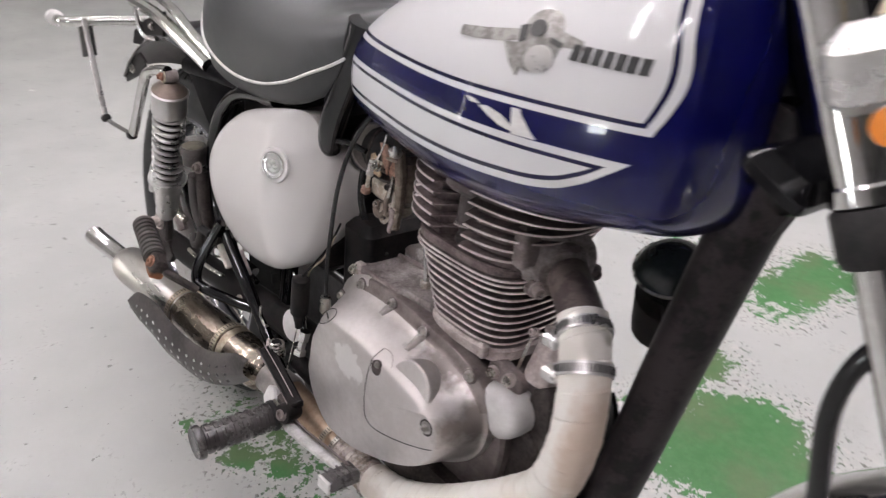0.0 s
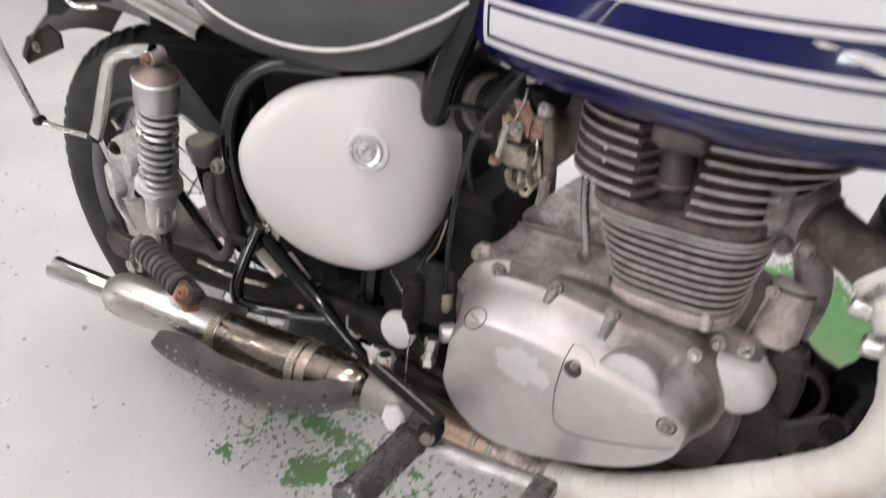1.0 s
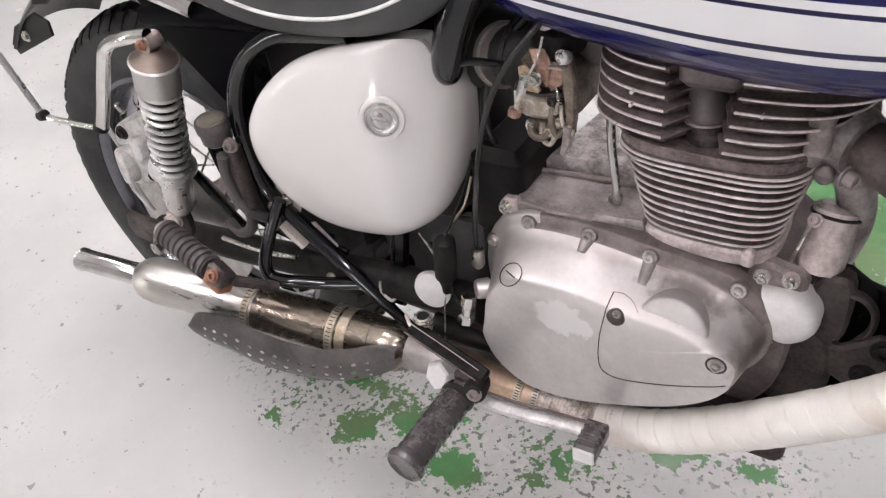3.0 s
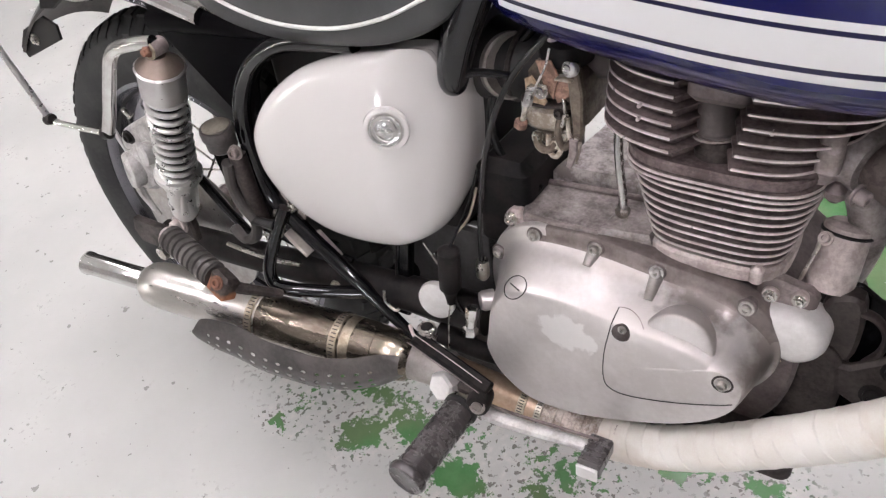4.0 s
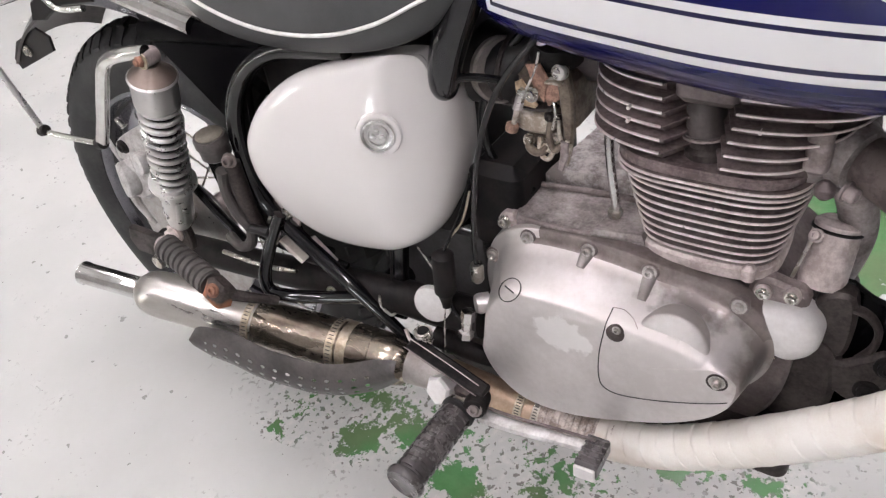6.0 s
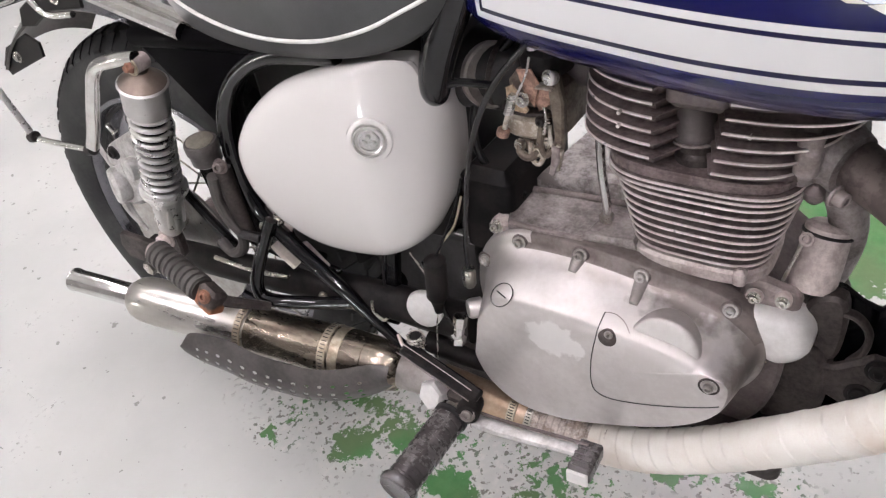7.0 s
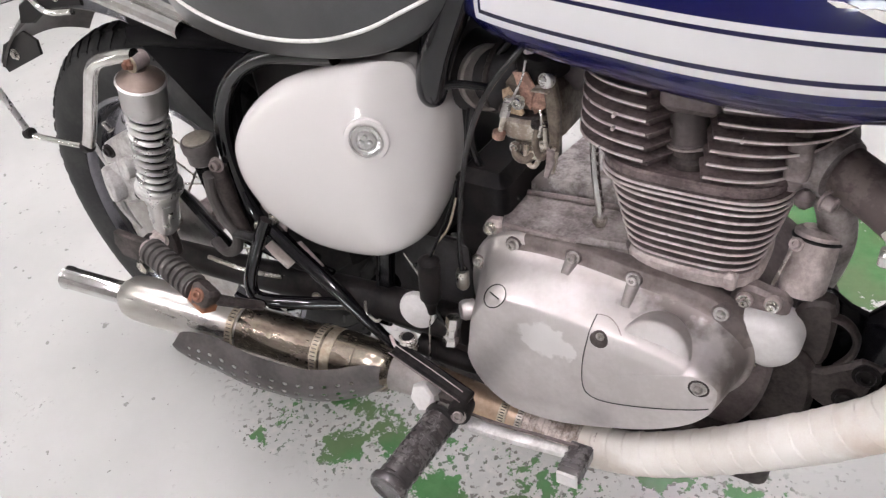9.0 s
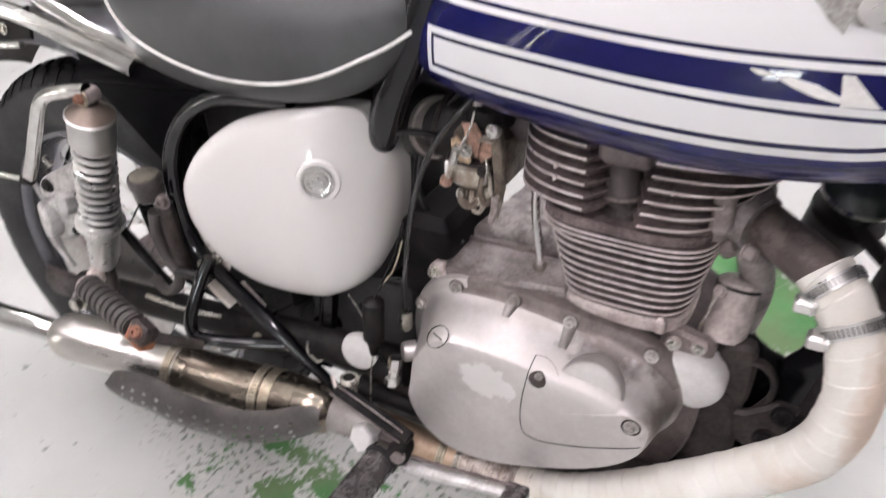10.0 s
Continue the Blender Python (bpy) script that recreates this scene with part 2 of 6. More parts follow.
def floor_material():
    """Pale grey floor paint, worn through to older green paint in patches, with chips and scuffs."""
    m = bpy.data.materials.new("worn_floor_paint")
    m.use_nodes = True
    tree = m.node_tree
    n, link = tree.nodes, tree.links.new
    b = n["Principled BSDF"]
    at = n.new("ShaderNodeTexCoord").outputs["Object"]

    def grain(scale, detail=6.0, rough=0.6):
        node = n.new("ShaderNodeTexNoise")
        node.inputs["Scale"].default_value, node.inputs["Detail"].default_value, node.inputs["Roughness"].default_value = scale, detail, rough
        link(at, node.inputs["Vector"])
        return node.outputs["Fac"]

    def blend(fac, one, two):
        node = n.new("ShaderNodeMix")
        node.data_type = "RGBA"
        for k, v in ((0, fac), (6, one), (7, two)):
            if isinstance(v, tuple):
                node.inputs[k].default_value = (*v, 1)
            else:
                link(v, node.inputs[k])
        return node.outputs[2]

    def step(value, low, high):
        node = n.new("ShaderNodeMapRange")
        node.interpolation_type = "SMOOTHSTEP"
        node.inputs["From Min"].default_value, node.inputs["From Max"].default_value = low, high
        link(value, node.inputs["Value"])
        return node.outputs["Result"]

    field = None
    for cx, cy, rx, ry, w in WEAR:
        mp = n.new("ShaderNodeVectorMath")
        mp.operation = "MULTIPLY_ADD"
        link(at, mp.inputs[0])
        mp.inputs[1].default_value = (1 / rx, 1 / ry, 0)
        mp.inputs[2].default_value = (-cx / rx, -cy / ry, 0)
        ln = n.new("ShaderNodeVectorMath")
        ln.operation = "LENGTH"
        link(mp.outputs[0], ln.inputs[0])
        v = math_node(tree, "MULTIPLY", math_node(tree, "MAXIMUM", math_node(tree, "SUBTRACT", 1.6, ln.outputs["Value"]), 0.0), w)
        field = v if field is None else math_node(tree, "MAXIMUM", field, v)
    coarse, mid, chips = grain(9, 8, 0.65), grain(46, 8, 0.7), grain(100, 3, 0.5)
    edge = math_node(tree, "ADD", field, math_node(tree, "MULTIPLY", math_node(tree, "SUBTRACT", coarse, 0.5), 1.7))
    edge = math_node(tree, "ADD", edge, math_node(tree, "MULTIPLY", math_node(tree, "SUBTRACT", mid, 0.5), 2.1))
    worn = step(edge, 0.62, 0.68)
    near = step(math_node(tree, "ADD", field, math_node(tree, "MULTIPLY", math_node(tree, "SUBTRACT", coarse, 0.5), 1.2)), 0.05, 0.35)
    speckle = math_node(tree, "MULTIPLY", step(chips, 0.585, 0.605), near)
    stray = math_node(tree, "MAXIMUM", step(grain(34, 3, 0.5), 0.692, 0.71), step(grain(90, 2, 0.5), 0.735, 0.75))
    scuff = math_node(tree, "MULTIPLY", step(grain(6, 9, 0.75), 0.56, 0.72), 0.35)
    cloud = step(grain(2.2, 5), 0.35, 0.7)
    paint = blend(cloud, (0.50, 0.508, 0.492), (0.56, 0.565, 0.548))
    paint = blend(scuff, paint, (0.44, 0.435, 0.41))
    scuffed = blend(step(grain(55, 8, 0.7), 0.45, 0.75), paint, (0.66, 0.63, 0.605))
    paint = blend(near, paint, scuffed)
    paint = blend(math_node(tree, "MULTIPLY", stray, 0.7), paint, (0.2, 0.2, 0.185))
    chip = blend(step(grain(14, 4), 0.45, 0.6), (0.15, 0.14, 0.125), (0.09, 0.135, 0.085))
    paint = blend(math_node(tree, "MULTIPLY", speckle, 0.85), paint, chip)
    green = blend(step(mid, 0.35, 0.7), (0.070, 0.195, 0.070), (0.095, 0.235, 0.092))
    green = blend(math_node(tree, "MULTIPLY", step(grain(5, 6), 0.42, 0.66), 0.55), green, (0.15, 0.165, 0.095))
    link(blend(worn, paint, green), b.inputs["Base Color"])
    b.inputs["Roughness"].default_value = 0.42
    link(math_node(tree, "MULTIPLY_ADD", coarse, 0.22, 0.12), b.inputs["Roughness"])
    relief = n.new("ShaderNodeBump")
    relief.inputs["Strength"].default_value, relief.inputs["Distance"].default_value = 0.5, 0.0008
    link(math_node(tree, "SUBTRACT", 1.0, math_node(tree, "MAXIMUM", worn, speckle)), relief.inputs["Height"])
    link(relief.outputs["Normal"], b.inputs["Normal"])
    return m


# centre, half-axes and strength of the places where the grey floor paint has worn away
WEAR = [
    (0.285, -0.098, 0.045, 0.04, 0.66), (0.165, -0.085, 0.03, 0.04, 0.40), (0.255, -0.015, 0.07, 0.03, 0.7), (0.145, -0.14, 0.05, 0.025, 0.40), (0.36, -0.055, 0.06, 0.04, 0.55),
    (0.47, -0.095, 0.09, 0.035, 0.75), (0.58, -0.06, 0.06, 0.03, 0.5), (0.33, -0.01, 0.30, 0.12, 0.40), (0.60, -0.01, 0.16, 0.06, 0.46), (0.745, 0.055, 0.03, 0.02, 0.7), (0.865, 0.09, 0.04, 0.025, 0.75), (0.78, 0.10, 0.14, 0.05, 0.5),
    (0.84, 0.62, 0.17, 0.16, 1.1), (0.97, 0.60, 0.1, 0.14, 0.8), (0.66, 0.78, 0.07, 0.1, 0.8), (0.62, 1.27, 0.11, 0.2, 0.9), (0.33, 1.20, 0.13, 0.1, 0.55),
]
FLOOR = floor_material()


# ---------------------------------------------------------------- shape helpers
def part(name, bm, mat, parent=None, label="", sharp=35):
    mesh = bpy.data.meshes.new(name)
    bmesh.ops.recalc_face_normals(bm, faces=bm.faces)
    bm.to_mesh(mesh)
    bm.free()
    for m in mat if isinstance(mat, (list, tuple)) else [mat]:
        mesh.materials.append(m)
    mesh.polygons.foreach_set("use_smooth", [True] * len(mesh.polygons))
    mesh.set_sharp_from_angle(angle=radians(sharp))
    ob = new(name, mesh)
    ob.parent = parent
    return tagged(ob, label)


def spline(points, per=6, closed=False):
    """Catmull-Rom through the points."""
    p = [np.array(q, float) for q in points]
    k = len(p)
    out = []
    for i in range(k if closed else k - 1):
        if closed:
            a, b, c, d = p[i - 1], p[i], p[(i + 1) % k], p[(i + 2) % k]
        else:
            a, b, c, d = p[max(i - 1, 0)], p[i], p[i + 1], p[min(i + 2, k - 1)]
        for s in range(per):
            t = s / per
            out.append(0.5 * (2 * b + (c - a) * t + (2 * a - 5 * b + 4 * c - d) * t * t + (3 * b - a - 3 * c + d) * t**3))
    if not closed:
        out.append(p[-1])
    return out


def skin(bm, rings, caps=True, closed=False, mat=0):
    """Faces between rings of points with equal counts."""
    made = [[bm.verts.new(tuple(v)) for v in ring] for ring in rings]
    k = len(made[0])
    pairs = list(zip(made, made[1:])) + ([(made[-1], made[0])] if closed else [])
    for a, b in pairs:
        for i in range(k):
            f = bm.faces.new((a[i], a[(i + 1) % k], b[(i + 1) % k], b[i]))
            f.material_index = mat
    if caps and not closed:
        for ring in (made[0][::-1], made[-1]):
            bm.faces.new(ring).material_index = mat
    return made


def sweep(points, radius, sides=12, per=6, closed=False, bm=None, flat=1.0, caps=True):
    """A tube along a smooth path; radius is one number or one for each control point."""
    bm = bm or bmesh.new()
    path = spline(points, per, closed) if per > 1 else [np.array(q, float) for q in points]
    k = len(points)
    if isinstance(radius, (int, float)):
        radii = [radius] * len(path)
    else:
        radii = np.interp(np.linspace(0, k if closed else k - 1, len(path)), range(len(radius)), radius)
    rings, side = [], None
    for i, q in enumerate(path):
        a = path[i - 1] if (i or closed) else q
        b = path[(i + 1) % len(path)] if (i < len(path) - 1 or closed) else q
        t = (b - a) / (np.linalg.norm(b - a) + 1e-12)
        if side is None:
            side = np.cross(t, (0, 0, 1) if abs(t[2]) < 0.9 else (1, 0, 0))
        side = side - t * (side @ t)
        side /= np.linalg.norm(side)
        up = np.cross(side, t)
        rings.append([q + radii[i] * (math.cos(s) * side + flat * math.sin(s) * up) for s in np.linspace(0, 2 * math.pi, sides, endpoint=False)])
    skin(bm, rings, caps=caps, closed=closed)
    return bm


def axes_of(direction):
    d = np.array(direction, float)
    d /= np.linalg.norm(d)
    s = np.cross(d, (0, 0, 1) if abs(d[2]) < 0.9 else (1, 0, 0))
    s /= np.linalg.norm(s)
    return d, s, np.cross(s, d)


def turned(profile, origin, direction, seg=24, bm=None, caps=True, arc=(0, 2 * math.pi)):
    """A lathe shape: rows of (radius, distance along the axis)."""
    bm = bm or bmesh.new()
    d, s, u = axes_of(direction)
    o = np.array(origin, float)
    skin(bm, [[o + d * h + max(r, 1e-4) * (math.cos(a) * s + math.sin(a) * u) for a in np.linspace(arc[0], arc[1], seg, endpoint=False)] for r, h in profile], caps=caps)
    return bm


def slab(outline, axis, low, high, bevel=0.0015, bm=None):
    """An outline of two coordinates, thickened along an axis ('x', 'y' or 'z'), its edges rounded."""
    bm = bm or bmesh.new()
    out = [np.array(p, float) for p in outline]
    k = len(out)
    inner = []
    for i in range(k):
        e1, e2 = out[i] - out[i - 1], out[(i + 1) % k] - out[i]
        n1, n2 = np.array([e1[1], -e1[0]]), np.array([e2[1], -e2[0]])
        nn = n1 / (np.linalg.norm(n1) + 1e-9) + n2 / (np.linalg.norm(n2) + 1e-9)
        inner.append(nn / (np.linalg.norm(nn) + 1e-9))
    area = sum(out[i - 1][0] * out[i][1] - out[i][0] * out[i - 1][1] for i in range(k))
    sign = -1 if area > 0 else 1
    place = {"x": lambda p, h: (h, p[0], p[1]), "y": lambda p, h: (p[0], h, p[1]), "z": lambda p, h: (p[0], p[1], h)}[axis]
    rings = []
    for off, h in ((bevel, low), (0, low + bevel), (0, high - bevel), (bevel, high)):
        rings.append([place(out[i] + sign * inner[i] * off, h) for i in range(k)])
    skin(bm, rings)
    return bm


def block(x0, x1, y0, y1, z0, z1, r=0.004, bm=None):
    """A box with rounded edges."""
    r = min(r, 0.45 * (x1 - x0), 0.45 * (y1 - y0))
    pts = []
    for cx, cy, a0 in ((x1 - r, y1 - r, 0), (x0 + r, y1 - r, 90), (x0 + r, y0 + r, 180), (x1 - r, y0 + r, 270)):
        for a in (0, 30, 60, 90):
            pts.append((cx + r * math.cos(radians(a0 + a)), cy + r * math.sin(radians(a0 + a))))
    return slab(pts, "z", z0, z1, min(r, 0.4 * (z1 - z0)), bm)


def moved(bm, m):
    bmesh.ops.transform(bm, matrix=m, verts=bm.verts)
    return bm


def superellipse(cx, cy, a, b, p=3.0, k=40):
    out = []
    for s in np.linspace(0, 2 * math.pi, k, endpoint=False):
        c, d = math.cos(s), math.sin(s)
        out.append((cx + a * math.copysign(abs(c) ** (2 / p), c), cy + b * math.copysign(abs(d) ** (2 / p), d)))
    return out


def bolt(bm, at, direction, r=0.0055, h=0.006):
    """A socket-head bolt with a washer under it."""
    turned([(r * 1.45, -0.001), (r * 1.45, 0.001), (r, 0.001), (r, h - 0.001), (r * 0.85, h), (r * 0.5, h), (r * 0.5, h - 0.003), (1e-4, h - 0.003)], at, direction, 14, bm)
    return bm


def screw(name, at, direction, parent, r=0.0055, h=0.006, mat=None):
    return part(name, bolt(bmesh.new(), at, direction, r, h), mat or CHROME, parent)


# ---------------------------------------------------------------- room
def room():
    def sheet(name, bm, mat, label, category):
        return tagged(part(name, bm, mat, None, label), category=category, kind="structure")

    sheet("floor", block(-6, 6, -3.6, 5.5, -0.2, 0.0, 0.004), FLOOR, "pale grey painted workshop floor worn through to green", "floor")
    for name, box in (("wall_north", (-6.2, 6.2, 5.5, 5.7)), ("wall_west", (-6.2, -6.0, -3.6, 5.5)), ("wall_east", (6.0, 6.2, -3.6, 5.5))):
        # unseen east wall, made dark so that the tank's front reflects little
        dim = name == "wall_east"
        sheet(name, block(*box, -0.2, 3.0, 0.004), DIM_WALL if dim else WALL, "unseen workshop wall, kept dark to deepen the tank's reflections" if dim else "plain mid-grey painted workshop wall", "wall")
    # the unseen south wall, with a doorway and a window; paler to brighten the engine's reflections
    bm = bmesh.new()
    for box in ((-6.2, DOOR[0], 0, 3), (DOOR[0], DOOR[1], 2.35, 3), (DOOR[1], WINDOW[0], 0, 3), (WINDOW[0], WINDOW[1], 0, 0.60), (WINDOW[0], WINDOW[1], 0.86, 3), (WINDOW[1], 6.2, 0, 3)):
        block(box[0], box[1], -3.8, -3.6, box[2], box[3], 0.002, bm)
    sheet("wall_south", bm, LIGHT_WALL, "unseen workshop wall with doorway and low window, kept pale to brighten reflections", "wall")
    sheet("ceiling", block(-6.2, 6.2, -3.8, 5.7, 3.0, 3.15, 0.004), CEILING, "plain grey-white ceiling boards", "ceiling")
    for name, x0, x1, z0, z1, glow in (("backdrop", DOOR[0] - 0.3, DOOR[1] + 0.05, 0.0, 2.5, SUNLIT), ("backdrop", WINDOW[0] - 0.2, WINDOW[1] + 0.2, 0.5, 0.95, DAYLIGHT)):
        sheet(name, block(x0, x1, -4.32, -4.3, z0, z1, 0.004), glow, "bright daylight outside the opening", "backdrop")
    housing = None
    for x in LAMP_X:
        for y in LAMP_Y:
            if housing is None:
                first = (x, y)
                housing = part("ceiling_light", block(x - 0.09, x + 0.09, y - 0.64, y + 0.64, 2.94, 3.0, 0.006), FITTING, None, "white twin-tube fluorescent ceiling light, switched on")
                tagged(housing, category="ceiling light", group="workshop ceiling lights")
                for side in (-0.05, 0.05):
                    part("tube", sweep([(x + side, y - 0.6, 2.918), (x + side, y + 0.6, 2.918)], 0.016, 10, 1), TUBE_LIGHT, housing, "lit white fluorescent tube")
            else:
                copy_thing(housing, Matrix.Translation((x - first[0], y - first[1], 0)))


room()

# ---------------------------------------------------------------- motorcycle
moto = new("motorcycle")
moto.matrix_world = pose(0, 0, 0, -6.5)
tagged(moto, "white and blue retro motorcycle leaning over on workshop floor", "motorcycle")

AXLE = (0.03, 0.0, 0.318)


def wheel(name, centre, radius, width, parent, spokes=20):
    cx, cy, cz = centre
    hub = part(name, turned([(0.018, -0.06), (0.05, -0.055), (0.055, -0.045), (0.03, -0.035), (0.028, 0.035), (0.055, 0.045), (0.05, 0.055), (0.018, 0.06)], centre, (0, 1, 0), 28), CAST, parent, "spoked wheel on a grey alloy hub")
    rt = width / 2
    prof = []
    for a in np.linspace(-150, 150, 21):
        q = radians(a)
        prof.append((radius - rt * 0.95 + rt * 0.95 * math.cos(q), rt * math.sin(q)))
    prof = [(radius - 1.55 * rt, -rt * 0.62)] + prof + [(radius - 1.55 * rt, rt * 0.62)]
    bm = bmesh.new()
    d, s, u = axes_of((0, 1, 0))
    o = np.array(centre)
    rings = [[o + d * h + r * (math.cos(b) * s + math.sin(b) * u) for r, h in prof] for b in np.linspace(0, 2 * math.pi, 72, endpoint=False)]
    skin(bm, rings, closed=True)
    tyre = part("tyre", bm, TYRE, hub, "black treaded tyre dulled by dust", 30)
    # tread blocks over the crown
    bm = bmesh.new()
    for i in range(64):
        b0 = 2 * math.pi * i / 64
        for row, (h0, h1, shift) in enumerate(((-0.80, -0.45, 0.0), (-0.38, -0.04, 0.5), (0.04, 0.38, 0.0), (0.45, 0.80, 0.5))):
            quad = []
            for hh, bb in ((h0, 0.08), (h1, 0.30), (h1, 0.86), (h0, 0.64)):
                h = hh * rt
                r0 = radius - rt * 0.95 + rt * 0.95 * math.sqrt(max(0, 1 - hh * hh))
                ang = b0 + (bb + shift) * 2 * math.pi / 64
                quad.append([o + d * h * k + (r0 + e) * (math.cos(ang) * s + math.sin(ang) * u) for e, k in ((-0.003, 1), (0.0035, 1.0))])
            lo, hi = [bm.verts.new(tuple(q[0])) for q in quad], [bm.verts.new(tuple(q[1])) for q in quad]
            bm.faces.new(hi)
            for k in range(4):
                bm.faces.new((lo[k], lo[(k + 1) % 4], hi[(k + 1) % 4], hi[k]))
    tagged(part("tread", bm, TYRE, tyre, "worn rubber tread blocks", 30), kind="stuff")
    rr = radius - 1.5 * rt
    prof = [(rr + 0.004, -rt * 0.80), (rr - 0.006, -rt * 0.84), (rr - 0.011, -rt * 0.74), (rr - 0.014, -rt * 0.4), (rr - 0.022, -rt * 0.2), (rr - 0.022, rt * 0.2), (rr - 0.014, rt * 0.4), (rr - 0.011, rt * 0.74), (rr - 0.006, rt * 0.84), (rr + 0.004, rt * 0.80), (rr - 0.004, 0)]
    bm = bmesh.new()
    skin(bm, [[o + d * h + r * (math.cos(b) * s + math.sin(b) * u) for r, h in prof] for b in np.linspace(0, 2 * math.pi, 64, endpoint=False)], closed=True)
    part("rim", bm, TARNISHED, hub, "dull chromed wheel rim")
    for i in range(spokes):
        a = 2 * math.pi * i / spokes
        lead = 0.42 if i % 2 else -0.42
        h = 0.045 if (i // 2) % 2 else -0.045
        p0 = o + d * h + 0.05 * (math.cos(a + lead) * s + math.sin(a + lead) * u)
        p1 = o + d * h * 0.2 + (rr - 0.015) * (math.cos(a) * s + math.sin(a) * u)
        part("spoke", sweep([p0, p1], 0.0017, 6, 1), OLD_CHROME, hub)
    return hub


rear = wheel("rear_wheel", AXLE, 0.317, 0.118, moto, 28)
bm = turned([(0.055, -0.072), (0.118, -0.072), (0.118, -0.068), (0.055, -0.068)], AXLE, (0, 1, 0), 48)
part("brake_disc", bm, DISC, rear, "worn steel brake disc")
part("axle_nut", turned([(0.016, 0), (0.016, 0.012), (0.011, 0.014), (0.011, 0.022), (1e-4, 0.023)], (0.03, -0.128, 0.318), (0, -1, 0), 6), OLD_CHROME, rear)

# swinging arm, chain-side kept plain
arm = part("swingarm", sweep([(0.56, -0.085, 0.36), (0.4, -0.092, 0.355), (0.2, -0.1, 0.335), (0.0, -0.104, 0.318)], [0.022, 0.021, 0.02, 0.019], 14, 5, flat=1.15), DUSTY_BLACK, moto, "black tubular swinging arm")
part("axle_plate", slab([(-0.055, 0.296), (0.07, 0.296), (0.09, 0.318), (0.07, 0.342), (-0.055, 0.342), (-0.065, 0.318)], "y", -0.124, -0.112, 0.002), GRIME, arm, "grimy axle plate")
part("left_arm", sweep([(0.56, 0.085, 0.36), (0.4, 0.092, 0.355), (0.2, 0.1, 0.335), (0.0, 0.104, 0.318)], [0.022, 0.021, 0.02, 0.019], 12, 4), BLACK, arm)
part("cross_tube", sweep([(0.42, -0.09, 0.356), (0.42, 0.09, 0.356)], 0.018, 12, 1), BLACK, arm)


def shock(parent):
    top, low = np.array((0.209, -0.15, 0.672)), np.array((0.113, -0.139, 0.392))
    d = (low - top) / np.linalg.norm(low - top)
    n = np.linalg.norm(low - top)
    body = part("shock_absorber", turned([(0.010, 0.03), (0.0125, 0.05), (0.0125, n - 0.10), (0.0215, n - 0.098), (0.0215, n - 0.08), (0.0185, n - 0.075), (0.0175, n - 0.03), (0.013, n - 0.02)], top, d, 22), SATIN, parent, "chromed rear shock absorber with exposed coil spring")
    part("top_eye", turned([(0.005, -0.010), (0.0085, -0.010), (0.0098, -0.008), (0.0098, 0.008), (0.0085, 0.010), (0.005, 0.010)], top, (0, 1, 0), 20), CAST, body, "rust-stained upper mounting eye")
    part("mounting_nut", turned([(0.0068, 0), (0.0068, 0.004), (0.005, 0.006), (0.004, 0.006), (0.004, 0.009), (1e-4, 0.0095)], top + np.array((0, -0.010, 0)), (0, -1, 0), 6), RUST, body, "rusty brown nut")
    part("mounting_washer", turned([(0.0105, 0), (0.0105, 0.0016), (1e-4, 0.0018)], top + np.array((0, -0.010, 0)), (0, -1, 0), 20), BRASS, body)
    part("shroud", turned([(0.0265, 0.025), (0.0285, 0.027), (0.0276, 0.030), (0.0262, 0.032), (0.0262, 0.062), (0.0252, 0.065), (0.022, 0.065)], top, d, 36), SHROUD, body, "chromed upper shroud")
    part("shroud_cone", turned([(0.009, 0.010), (0.012, 0.013), (0.0240, 0.0225), (0.0272, 0.0258)], top, d, 36), CONE, body, "tan-stained cone over the shroud")
    _, s, u = axes_of(d)
    turns, steps = 10.4, 18
    pts = []
    for i in range(int(turns * steps) + 1):
        a = 2 * math.pi * i / steps
        h = 0.067 + (n - 0.104 - 0.067) * i / (turns * steps)
        pts.append(top + d * h + 0.0218 * (math.cos(a) * s + math.sin(a) * u))
    part("coil_spring", sweep(pts, 0.0036, 8, 1), SATIN, body, "bright coil spring with dark gaps")
    part("damper_sleeve", turned([(0.0165, 0.066), (0.0165, n - 0.105)], top, d, 22), DUSTY_BLACK, body, "dark damper body inside the spring")
    part("lower_seat", turned([(0.016, n - 0.108), (0.030, n - 0.106), (0.0305, n - 0.100), (0.025, n - 0.096), (0.0215, n - 0.092)], top, d, 26), SATIN, body)
    part("clevis", moved(block(-0.0165, 0.0165, -0.015, 0.015, -0.052, 0.0, 0.005), Matrix.Translation(tuple(low - d * 0.038)) @ Euler((0, math.atan2(-d[0], -d[2]), 0)).to_matrix().to_4x4() @ Matrix.Translation((0, 0, 0.050))), SATIN, body, "bright clevis at the foot")
    screw("clevis_hole", low - d * 0.078 + np.array((-0.006, -0.0155, 0)), (0, -1, 0), body, 0.0035, 0.001, DARK_GROOVE)
    screw("pivot_bolt", low + np.array((0.002, -0.014, 0.012)), (0, -1, 0), body, 0.008, 0.010, CORRODED)
    part("lower_lug", slab(superellipse(low[0], low[2], 0.018, 0.03, 2.4, 20), "y", -0.146, -0.132, 0.003), GRIME, body)
    return body


shock(moto)

